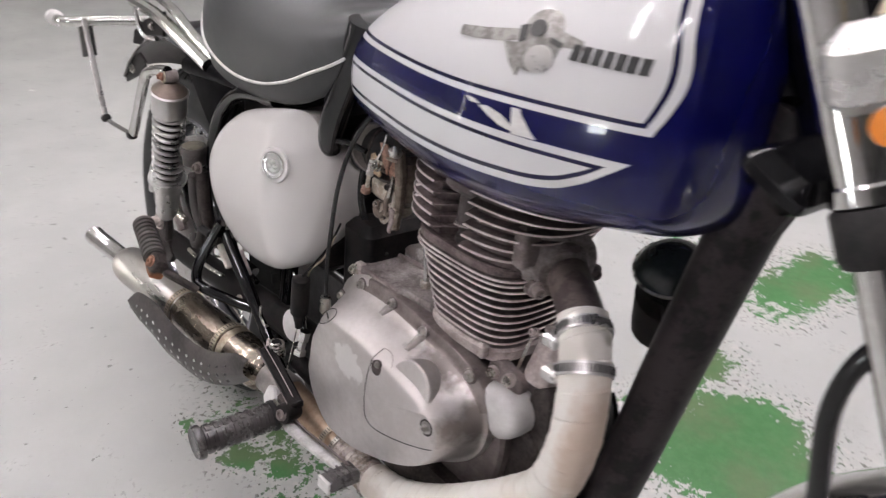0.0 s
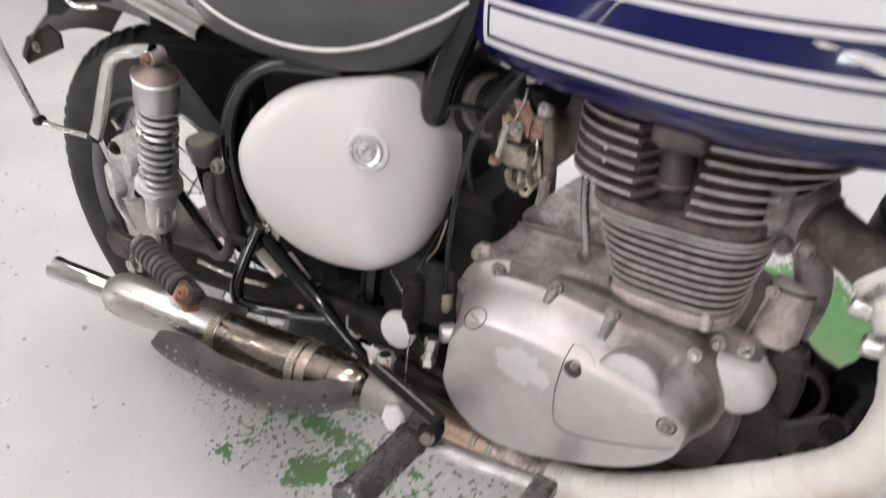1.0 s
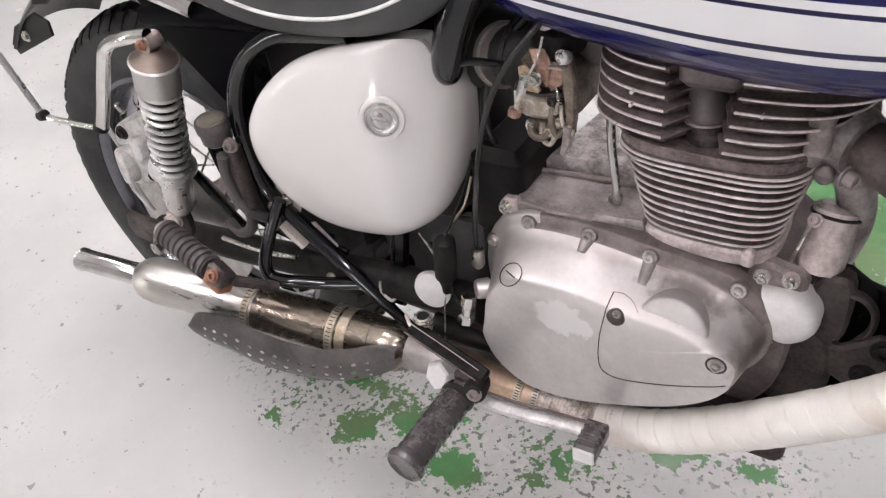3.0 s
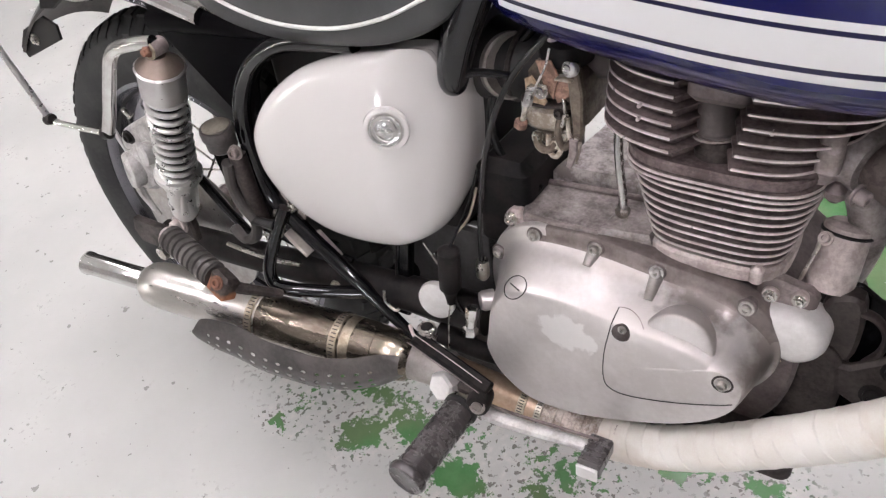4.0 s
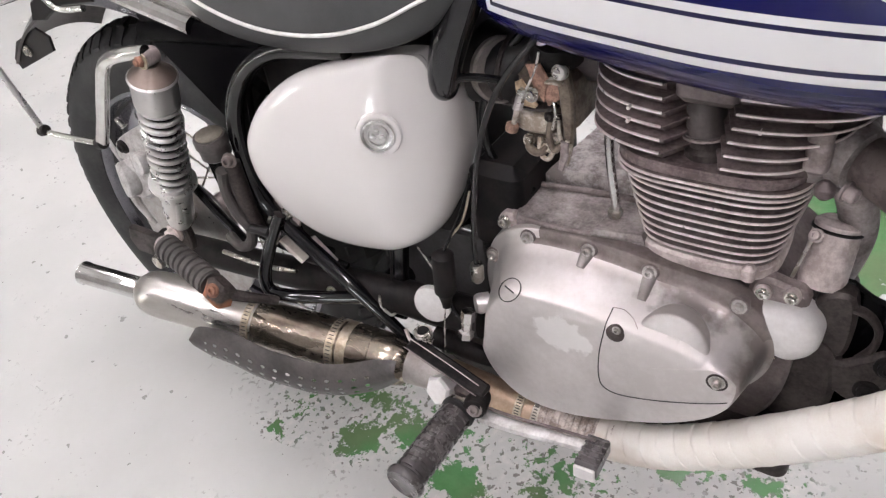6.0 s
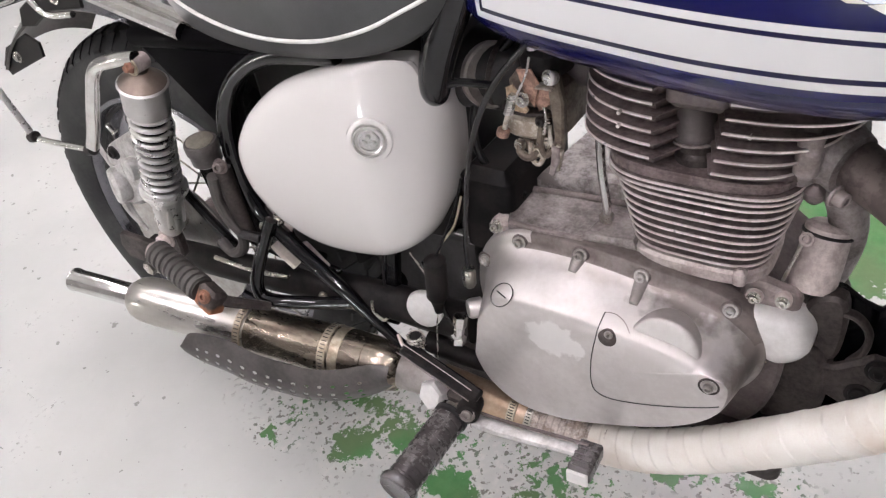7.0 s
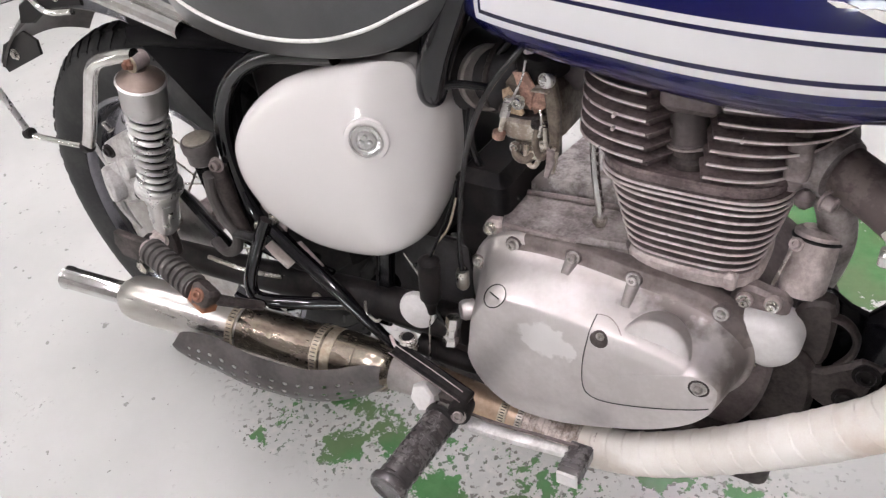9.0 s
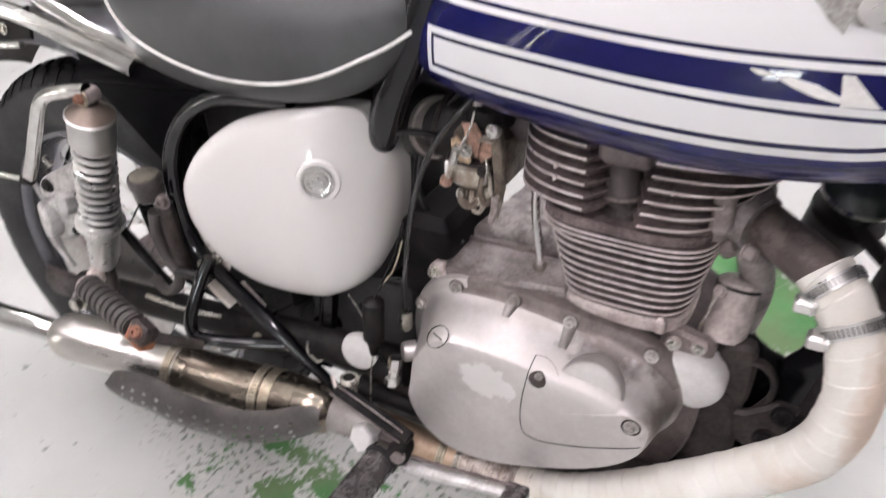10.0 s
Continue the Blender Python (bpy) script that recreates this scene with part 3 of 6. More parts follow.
# ---- rear brake caliper, its hose and reservoir
cal = part("brake_caliper", slab(spline([(-0.022, 0.485), (0.02, 0.512), (0.07, 0.532), (0.085, 0.515), (0.066, 0.492), (0.02, 0.47), (-0.02, 0.458)], 3, True), "y", -0.122, -0.06, 0.006), CALIPER, moto, "pale grey corroded two-part brake caliper")
part("outer_half", slab(spline([(-0.026, 0.452), (0.01, 0.472), (0.05, 0.486), (0.062, 0.462), (0.05, 0.425), (0.02, 0.402), (-0.015, 0.396), (-0.034, 0.42)], 3, True), "y", -0.128, -0.065, 0.007), CALIPER, cal, "pale grey outer half")
part("piston_housing", turned([(0.02, -0.01), (0.0265, 0.002), (0.0275, 0.016), (0.0245, 0.020), (0.0205, 0.0185), (0.0195, 0.0205), (1e-4, 0.0208)], (-0.004, -0.120, 0.433), (-0.45, -1, 0.1), 26), CALIPER, cal, "round piston housing")
part("piston_housing", turned([(0.013, -0.01), (0.017, 0.002), (0.017, 0.016), (0.0135, 0.019), (1e-4, 0.0195)], (0.048, -0.121, 0.474), (-0.25, -1, 0.1), 24), CALIPER, cal, "round piston housing")
part("gap", block(-0.03, 0.045, -0.118, -0.1, 0.462, 0.472, 0.003), DARK_GROOVE, cal)
part("bracket_arm", sweep([(-0.028, -0.118, 0.41), (-0.03, -0.12, 0.385), (-0.018, -0.12, 0.36), (-0.005, -0.12, 0.345)], [0.009, 0.007, 0.005, 0.003], 8, 4), CALIPER, cal)
part("bracket_arm", sweep([(0.03, -0.11, 0.41), (0.045, -0.11, 0.375), (0.06, -0.108, 0.35)], 0.010, 8, 4), CAST, cal)
part("pad_pin", sweep([(-0.052, -0.112, 0.50), (-0.04, -0.115, 0.475), (-0.03, -0.115, 0.45)], 0.0035, 8, 3), CALIPER, cal)
part("sliding_pin", sweep([(0.05, -0.12, 0.40), (0.075, -0.12, 0.392), (0.1, -0.118, 0.388)], 0.0065, 8, 3), OLD_CHROME, cal)
screw("bleed_screw", (0.015, -0.115, 0.52), (-0.3, -0.3, 1), cal, 0.004, 0.014, OLD_CHROME)
screw("slide_bolt", (0.004, -0.123, 0.488), (0, -1, 0), cal, 0.0075, 0.006, DUSTY_BLACK)
screw("slide_bolt", (0.052, -0.129, 0.432), (0, -1, 0), cal, 0.0065, 0.008, DUSTY_BLACK)

cal.location = (-0.021, 0.026, -0.009)
RO, RD = (0.238, -0.130, 0.540), (0.06, -0.1, 1)
res = part("brake_reservoir", turned([(0.0155, 0), (0.0185, 0.003), (0.0185, 0.018), (0.0205, 0.019), (0.0205, 0.028), (0.0190, 0.031), (1e-4, 0.0312)], RO, RD, 28), SHIELD, moto, "dusty black brake fluid reservoir")
part("cap_top", turned([(0.0165, 0.0306), (0.0162, 0.0322), (0.015, 0.0328), (1e-4, 0.0330)], RO, RD, 28), OLIVE, res, "dusty brown cap")
part("master_cylinder", sweep([(0.256, -0.128, 0.535), (0.256, -0.126, 0.48), (0.258, -0.122, 0.425)], [0.011, 0.011, 0.009], 14, 4), GRIME, res, "dark master cylinder body")
screw("banjo_bolt", (0.268, -0.138, 0.545), (0.2, -1, 0.2), res, 0.0065, 0.008, FLANGE)
for pts, r in (
    ([(0.03, -0.09, 0.47), (0.08, -0.1, 0.49), (0.13, -0.105, 0.45), (0.165, -0.105, 0.41), (0.2, -0.1, 0.365)], 0.0065),
    ([(0.14, -0.07, 0.50), (0.18, -0.09, 0.45), (0.2, -0.09, 0.40), (0.26, -0.08, 0.37)], 0.010),
    ([(0.20, -0.06, 0.52), (0.23, -0.08, 0.45), (0.27, -0.09, 0.40), (0.33, -0.08, 0.38)], 0.009),
):
    part("brake_hose", sweep(pts, r, 10, 8), CABLE, moto, "black rubber brake hose")
hose = part("spiral_hose", sweep([(0.250, -0.140, 0.528), (0.240, -0.138, 0.492), (0.245, -0.136, 0.462), (0.256, -0.134, 0.438), (0.246, -0.133, 0.412), (0.220, -0.131, 0.396), (0.192, -0.122, 0.398)], [0.0078, 0.0064] * 34, 10, 24), DUST_RUBBER, moto, "ribbed black rubber hose with a spiral guard")
part("branch", sweep([(0.256, -0.134, 0.440), (0.272, -0.134, 0.441), (0.288, -0.132, 0.440)], [0.0074, 0.0062] * 11, 10, 24), RUBBER, hose)
part("hose_clip", sweep([(0.2886, -0.115, 0.4202), (0.300, -0.115, 0.410), (0.3185, -0.115, 0.3935)], [0.008, 0.009, 0.008], 8, 3, flat=0.6), CREAM, moto, "cream plastic clip on the frame tube")
part("wire_hook", sweep([(0.442, -0.125, 0.386), (0.440, -0.125, 0.374), (0.4424, -0.125, 0.3664), (0.4519, -0.124, 0.3582), (0.458, -0.122, 0.362)], 0.0019, 8, 5), OLD_CHROME, moto, "thin bent wire hook")
part("stay_wire", sweep([(0.4934, -0.1, 0.4581), (0.5103, -0.1, 0.4305), (0.5286, -0.1, 0.3994)], 0.0013, 6, 3), OLD_CHROME, moto, "thin bare wire")

# ---- frame
frm = part("frame", sweep([(0.13, -0.088, 0.668), (0.24, -0.088, 0.678), (0.4, -0.088, 0.69), (0.5, -0.075, 0.705), (0.56, -0.05, 0.74)], 0.014, 14, 5), SATIN_BLACK, moto, "black enamelled steel tube frame")
part("rear_loop_tube", sweep([(0.45, -0.100, 0.689), (0.36, -0.104, 0.678), (0.305, -0.106, 0.648), (0.270, -0.108, 0.60), (0.259, -0.11, 0.54), (0.272, -0.11, 0.47), (0.32, -0.112, 0.425), (0.385, -0.114, 0.378), (0.46, -0.114, 0.315), (0.50, -0.112, 0.29)], [0.0105, 0.0105, 0.0105, 0.0105, 0.0105, 0.0105, 0.010, 0.0095, 0.007, 0.006], 14, 7), GLOSS_BLACK, frm, "curved black frame tube round the side cover")
part("seat_post_tube", sweep([(0.598, -0.066, 0.812), (0.588, -0.067, 0.782), (0.5715, -0.070, 0.742), (0.5555, -0.075, 0.7015), (0.5470, -0.077, 0.673), (0.5425, -0.075, 0.655), (0.540, -0.070, 0.646)], [0.0200, 0.0200, 0.0195, 0.0180, 0.0165, 0.0150, 0.012], 24, 6), GLOSS_BLACK, frm, "glossy black frame tube")
part("gusset_plate", slab([(0.128, 0.690), (0.24, 0.694), (0.345, 0.684), (0.310, 0.655), (0.282, 0.612), (0.270, 0.560), (0.268, 0.520), (0.256, 0.536), (0.236, 0.560), (0.2, 0.596), (0.165, 0.630), (0.135, 0.660)], "y", -0.094, -0.084, 0.003), SATIN_BLACK, frm, "flat black gusset plate")
part("mount_plate", slab([(0.4455, 0.445), (0.4635, 0.450), (0.4385, 0.310), (0.4195, 0.310)], "y", -0.088, -0.074, 0.003), BLACK, frm, "narrow black upright plate")
part("plate_lip", sweep([(0.4455, -0.090, 0.445), (0.4335, -0.090, 0.38), (0.4205, -0.090, 0.312)], 0.0016, 8, 3), DUSTY_BLACK, frm)
part("rear_plate", slab([(0.40, 0.45), (0.56, 0.45), (0.575, 0.36), (0.54, 0.27), (0.41, 0.27)], "y", -0.05, -0.04, 0.003), GREY_PLATE, frm, "dull grey plate behind the gearbox")
part("down_tube", sweep([(1.085, 0, 0.83), (1.062, 0, 0.74), (1.03, 0, 0.585), (0.998, 0, 0.42), (0.985, 0, 0.37)], [0.029, 0.028, 0.027, 0.026, 0.025], 18, 5), SCRAPED, frm, "scraped dark front down tube")
part("gusset", slab([(1.115, 0.80), (1.075, 0.83), (1.035, 0.72), (1.02, 0.62), (1.035, 0.6), (1.075, 0.7)], "y", -0.012, 0.012, 0.003), SCRAPED, frm)
for side in (-1, 1):
    part("cradle_tube", sweep([(0.99, 0, 0.39), (0.965, 0.04 * side, 0.33), (0.92, 0.04 * side, 0.32), (0.84, 0.045 * side, 0.30), (0.7, 0.055 * side, 0.285), (0.55, 0.075 * side, 0.285), (0.48, 0.085 * side, 0.3)], 0.0135, 14, 6), DUSTY_BLACK, frm, "dusty black lower cradle tube")
part("backbone", sweep([(1.1, 0, 0.86), (0.95, 0, 0.80), (0.75, 0, 0.76), (0.6, 0, 0.745)], 0.024, 14, 4), BLACK, frm)
part("hanger_loop", sweep([(0.300, -0.118, 0.462), (0.292, -0.128, 0.440), (0.281, -0.146, 0.400), (0.278, -0.154, 0.376), (0.284, -0.155, 0.361), (0.308, -0.150, 0.358), (0.352, -0.130, 0.354), (0.405, -0.108, 0.356)], 0.0085, 12, 7), GLOSS_BLACK, frm, "bent black tube hanger")
for at in ((0.5525, -0.0800, 0.7110), (0.287, -0.122, 0.452), (0.406, -0.118, 0.358)):
    screw("frame_bolt", at, (0, -1, 0.1), frm, 0.0042, 0.004, OLD_CHROME)
# boxes and brackets inside the frame
part("battery_box", block(0.29, 0.53, -0.075, 0.08, 0.46, 0.68, 0.012), DUSTY_BLACK, moto, "black battery box behind the side cover")
part("inner_mudguard", sweep([(0.36, 0, 0.36), (0.34, 0, 0.5), (0.24, 0, 0.62), (0.1, 0, 0.675)], 0.05, 14, 6, flat=0.25), DUSTY_BLACK, moto, "black inner mudguard")
part("bracket", slab([(0.247, 0.3145), (0.296, 0.326), (0.288, 0.296), (0.272, 0.290), (0.268, 0.300), (0.228, 0.285)], "y", -0.073, -0.067, 0.0015), PALE_ALLOY, moto, "bare metal bracket")
part("bracket", slab([(0.29, 0.405), (0.33, 0.425), (0.36, 0.395), (0.32, 0.385)], "y", -0.105, -0.098, 0.0015), CORRODED, moto, "bare metal bracket")

# grimy fittings between the wheel and the frame tubes
part("linkage_arm", slab(spline([(0.205, 0.470), (0.225, 0.482), (0.250, 0.452), (0.262, 0.415), (0.250, 0.400), (0.232, 0.425), (0.212, 0.448)], 3, True), "y", -0.112, -0.100, 0.003), GRIME, moto, "grimy brake linkage arm")
part("hose_bracket", slab([(0.276, 0.470), (0.300, 0.474), (0.316, 0.446), (0.306, 0.424), (0.292, 0.436), (0.290, 0.452)], "y", -0.104, -0.100, 0.001), CORRODED, moto, "bent corroded hose bracket")
for at, r, m in (((0.300, -0.106, 0.455), 0.006, OLD_CHROME), ((0.305, -0.106, 0.436), 0.0045, OLD_CHROME), ((0.228, -0.114, 0.455), 0.007, CAST), ((0.243, -0.114, 0.420), 0.006, CAST), ((0.115, -0.150, 0.398), 0.008, CORRODED), ((0.350, -0.116, 0.352), 0.005, OLD_CHROME)):
    screw("fitting_bolt", at, (0.1, -1, 0.2), moto, r, 0.007, m)
for pts, r, m in (
    ([(0.31, -0.09, 0.50), (0.295, -0.095, 0.46), (0.300, -0.098, 0.42), (0.33, -0.098, 0.395), (0.37, -0.095, 0.385)], 0.0042, CABLE),
    ([(0.22, -0.085, 0.46), (0.235, -0.09, 0.42), (0.26, -0.095, 0.39), (0.30, -0.095, 0.375), (0.34, -0.09, 0.37)], 0.0055, RUBBER),
    ([(0.16, -0.12, 0.36), (0.21, -0.122, 0.362), (0.26, -0.122, 0.366), (0.30, -0.12, 0.372)], 0.0030, OLD_CHROME),
    ([(0.528, -0.10, 0.45), (0.536, -0.098, 0.48), (0.548, -0.085, 0.50), (0.552, -0.07, 0.53)], 0.0014, BRASS),
):
    part("conduit", sweep(pts, r, 10, 7), m, moto, "thin dirty conduit")

# ---- rear carrier rods, mudguard and lamp bracket
rod = part("bag_rail", sweep([(0.214, -0.155, 0.680), (0.180, -0.16, 0.675), (0.141, -0.162, 0.660), (0.115, -0.164, 0.622), (0.086, -0.166, 0.572), (0.068, -0.168, 0.543)], 0.0080, 14, 6), CHROME, moto, "bent chromed bag support rail")
part("rail_rod", sweep([(0.070, -0.17, 0.545), (-0.01, -0.172, 0.540), (-0.05, -0.174, 0.541)], 0.0042, 10, 3), CHROME, rod, "thin chromed rod")
part("rail_rod", sweep([(-0.05, -0.174, 0.541), (-0.066, -0.176, 0.59), (-0.085, -0.178, 0.645), (-0.1, -0.18, 0.705)], 0.0045, 10, 4), SATIN, rod, "thin chromed rod")
part("rod_clamp", turned([(0.006, -0.008), (0.0075, -0.006), (0.0075, 0.006), (0.006, 0.008)], (-0.05, -0.174, 0.542), (1, 0, 0.3), 12), DUSTY_BLACK, rod)
part("rod_clamp", turned([(0.006, -0.008), (0.008, -0.006), (0.008, 0.006), (0.006, 0.008)], (0.068, -0.169, 0.544), (1, 0, 0.3), 12), DUSTY_BLACK, rod)


def mudguard(name, centre, radius, half, start, end, mat, label, k=26, depth=0.028):
    """A shell that follows the wheel, rounded across."""
    prof = [(half * c, -depth * abs(c) ** 2.4) for c in np.linspace(-1, 1, 15)]
    rings = []
    for a in np.linspace(radians(start), radians(end), k):
        ring = [(centre[0] + (radius + h) * math.cos(a), y, centre[2] + (radius + h) * math.sin(a)) for y, h in prof]
        ring += [(centre[0] + (radius + h - 0.003) * math.cos(a), y * 0.97, centre[2] + (radius + h - 0.003) * math.sin(a)) for y, h in prof[::-1]]
        rings.append(ring)
    bm = bmesh.new()
    skin(bm, rings)
    bm.normal_update()
    bmesh.ops.recalc_face_normals(bm, faces=bm.faces)
    for f in bm.faces:
        mid = f.calc_center_median()
        if f.normal.x * (mid.x - centre[0]) + f.normal.z * (mid.z - centre[2]) < 0:
            f.material_index = 1
    return part(name, bm, [mat, SHIELD], moto, label)


guard = mudguard("rear_mudguard", (0.03, 0, 0.318), 0.395, 0.080, 64, 137, TARNISHED, "tarnished chromed rear mudguard with scuffs", 34)

part("plate_bracket", slab([(-0.249, 0.572), (-0.24, 0.556), (-0.127, 0.600), (-0.123, 0.622), (-0.15, 0.632), (-0.22, 0.603)], "y", -0.074, -0.070, 0.001), DUSTY_BLACK, guard, "bent black number plate bracket")
part("stay", sweep([(0.23, -0.098, 0.688), (0.15, -0.105, 0.712), (0.06, -0.11, 0.735), (-0.04, -0.112, 0.742)], 0.011, 10, 4), CHROME, guard, "chromed mudguard stay")
part("stay", sweep([(0.26, -0.09, 0.695), (0.17, -0.095, 0.722), (0.09, -0.098, 0.752), (0.0, -0.1, 0.765)], 0.008, 10, 4), CHROME, guard, "chromed mudguard stay")
screw("guard_bolt", (-0.195, -0.075, 0.592), (0, -1, 0), guard, 0.006, 0.005, OLD_CHROME)
ind = part("rear_indicator_stalk", sweep([(-0.06, -0.07, 0.705), (-0.1, -0.15, 0.7), (-0.135, -0.2, 0.695), (-0.185, -0.203, 0.692)], 0.009, 12, 4), CHROME, moto, "chromed indicator stalk with dark bracket")
part("end_cap", turned([(0.009, 0), (0.014, 0.003), (0.014, 0.016), (0.008, 0.02), (1e-4, 0.021)], (-0.185, -0.203, 0.692), (-1, -0.1, 0.0), 16), PALE_ALLOY, ind)
part("bracket_plate", slab([(-0.2, 0.69), (-0.12, 0.69), (-0.11, 0.64), (-0.19, 0.62)], "y", -0.165, -0.161, 0.001), DUSTY_BLACK, ind)


lamp = part("tail_lamp_bracket", slab([(-0.065, 0.690), (-0.012, 0.716), (0.085, 0.745), (0.075, 0.703), (0.0, 0.692), (-0.045, 0.668), (-0.078, 0.664)], "y", -0.108, -0.103, 0.002), DUSTY_BLACK, moto, "bent black tail lamp bracket beside the mudguard")
part("bracket_rod", sweep([(-0.02, -0.118, 0.735), (-0.008, -0.118, 0.708), (0.012, -0.116, 0.693), (0.06, -0.113, 0.697)], 0.0042, 10, 5), CHROME, lamp, "bent chromed rod")
screw("bracket_bolt", (0.03, -0.109, 0.712), (0, -1, 0.2), lamp, 0.005, 0.005, OLD_CHROME)


# ---- seat
SEAT = [  # x, half width, underside, piping height, top
    (0.175, 0.055, 0.740, 0.775, 0.800), (0.20, 0.088, 0.718, 0.762, 0.822), (0.25, 0.112, 0.700, 0.738, 0.836), (0.31, 0.124, 0.690, 0.722, 0.838),
    (0.38, 0.128, 0.686, 0.712, 0.832), (0.45, 0.126, 0.689, 0.7145, 0.824), (0.505, 0.119, 0.698, 0.7275, 0.82), (0.545, 0.109, 0.714, 0.7455, 0.822),
    (0.572, 0.097, 0.738, 0.759, 0.824), (0.594, 0.078, 0.762, 0.776, 0.828), (0.614, 0.050, 0.788, 0.80, 0.828),
]


def seat():
    rows = spline(SEAT, 5)
    rings = []
    for x, w, zb, zp, zt in rows:
        half = [(0.0, zb + 0.012), (0.6 * w, zb + 0.008), (0.86 * w, zb), (0.93 * w, zb + 0.004), (0.985 * w, zp - 0.006), (w, zp), (0.995 * w, zp + 0.2 * (zt - zp)), (0.955 * w, zp + 0.45 * (zt - zp)), (0.86 * w, zp + 0.7 * (zt - zp)), (0.7 * w, zp + 0.87 * (zt - zp)), (0.45 * w, zp + 0.965 * (zt - zp)), (0.2 * w, zt), (0.0, zt)]
        rings.append([(x, -y, z) for y, z in half] + [(x, y, z) for y, z in half[-2:0:-1]])
    bm = bmesh.new()
    skin(bm, rings)
    ob = part("seat", bm, VINYL, moto, "dark grey vinyl solo seat with white piping", 50)
    for side in (-1, 1):
        part("piping", sweep([(x, side * (w + 0.0012), zp) for x, w, zb, zp, zt in rows], 0.0020, 8, 1), PIPING, ob, "white seat piping")
    return ob


seat()

# ---- side cover
COVER_EDGE = [  # x, y, z of the rim: the front edge curls in behind the frame tube
    (0.305, -0.125, 0.583), (0.334, -0.122, 0.622), (0.378, -0.115, 0.656), (0.424, -0.110, 0.674), (0.493, -0.105, 0.690), (0.525, -0.098, 0.692),
    (0.532, -0.090, 0.682), (0.532, -0.080, 0.662), (0.535, -0.068, 0.648), (0.545, -0.060, 0.640), (0.545, -0.056, 0.599), (0.542, -0.056, 0.558),
    (0.534, -0.062, 0.516), (0.520, -0.075, 0.484), (0.496, -0.092, 0.466), (0.464, -0.104, 0.453), (0.410, -0.111, 0.445), (0.362, -0.115, 0.450),
    (0.321, -0.120, 0.477), (0.300, -0.124, 0.517), (0.297, -0.126, 0.553),
]


def side_cover():
    rim = spline(COVER_EDGE, 4, True)
    whole = COVER_EDGE[:5] + [(0.530, -0.094, 0.686), (0.545, -0.085, 0.676), (0.553, -0.077, 0.662), (0.556, -0.070, 0.648), (0.556, -0.064, 0.632)] + COVER_EDGE[10:]
    hull = spline(whole, 4, True)
    c = np.array((0.42, -0.13, 0.57))
    rings = []
    for s, y in ((0.95, 0.035), (0.985, 0.012)):
        rings.append([(c[0] + (p[0] - c[0]) * s, p[1] + y, c[2] + (p[2] - c[2]) * s) for p in rim])
    for s in (1.0, 0.997, 0.988, 0.972, 0.95, 0.92, 0.88, 0.84, 0.79, 0.73, 0.66, 0.57, 0.46, 0.34, 0.2, 0.06):
        ring = []
        for p, q in zip(rim, hull):
            k = max(0.0, (s - 0.80) / 0.20) ** 2
            p = q + (p - q) * k
            x, z = c[0] + (p[0] - c[0]) * s, c[2] + (p[2] - c[2]) * s
            face = -0.1385 + 11.5 * max(0.0, x - 0.472) ** 2 + 0.16 * (z - 0.565) ** 2 / 0.12
            face = min(face, -0.052)
            ring.append((x, p[1] + (face - p[1]) * (1 - s ** (16 + 20 * max(0.0, min(1.0, (p[0] - 0.49) / 0.04)))) ** (1 / 2.2), z))
        rings.append(ring)
    bm = bmesh.new()
    skin(bm, rings)
    ob = part("side_cover", bm, PEARL, moto, "pearl white domed side cover", 60)
    o, d = (0.4955, -0.1300, 0.6195), (0.45, -1, 0.14)
    part("emblem_dimple", turned([(0.0235, -0.003), (0.0225, 0.0004), (0.0205, 0.0010), (0.0180, 0.0006), (0.0172, -0.001)], o, d, 44, caps=False), PEARL, ob, "raised painted ring")
    part("emblem", turned([(0.0158, -0.004), (0.0172, 0.0), (0.0172, 0.0012), (0.0163, 0.0028), (0.0147, 0.0028), (0.0140, 0.0012), (0.0113, 0.0010), (0.0110, 0.0022), (0.0093, 0.0026), (0.0086, 0.0014), (1e-4, 0.0016)], o, d, 40), POLISHED, ob, "round chromed emblem")
    for dx, dz, r in ((-0.0042, -0.001, 0.0036), (0.0042, -0.0015, 0.0032), (0.0, 0.0045, 0.003)):
        part("emblem_boss", turned([(r, -0.001), (r, 0.0012), (r * 0.6, 0.002), (1e-4, 0.0021)], (0.4955 + dx, -0.1316 + 0.45 * dx, 0.6195 + dz), d, 14), POLISHED, ob)
    return ob


side_cover()


# ---- fuel tank
TANK = [  # x, half width, underside, top
    (0.568, 0.050, 0.742, 0.800), (0.578, 0.068, 0.724, 0.81), (0.605, 0.088, 0.710, 0.83), (0.650, 0.106, 0.701, 0.855), (0.71, 0.124, 0.695, 0.882),
    (0.80, 0.146, 0.692, 0.915), (0.87, 0.156, 0.694, 0.935), (0.93, 0.157, 0.700, 0.945), (0.98, 0.150, 0.708, 0.950), (1.02, 0.140, 0.715, 0.95),
    (1.045, 0.128, 0.721, 0.937), (1.058, 0.112, 0.730, 0.92), (1.066, 0.092, 0.742, 0.90), (1.070, 0.070, 0.757, 0.885), (1.072, 0.045, 0.775, 0.87),
]


def tank_ring(w, b, t):
    zc = b + 0.08 * min(1, (t - b) / 0.2)
    out = []
    for a in np.linspace(0, 2 * math.pi, 72, endpoint=False):
        c, s = math.cos(a), math.sin(a)
        p, h = (2.2, t - zc) if s > 0 else (2.9, zc - b)
        out.append((w * math.copysign(abs(c) ** (2 / p), c), zc + h * math.copysign(abs(s) ** (2 / p), s)))
    return out


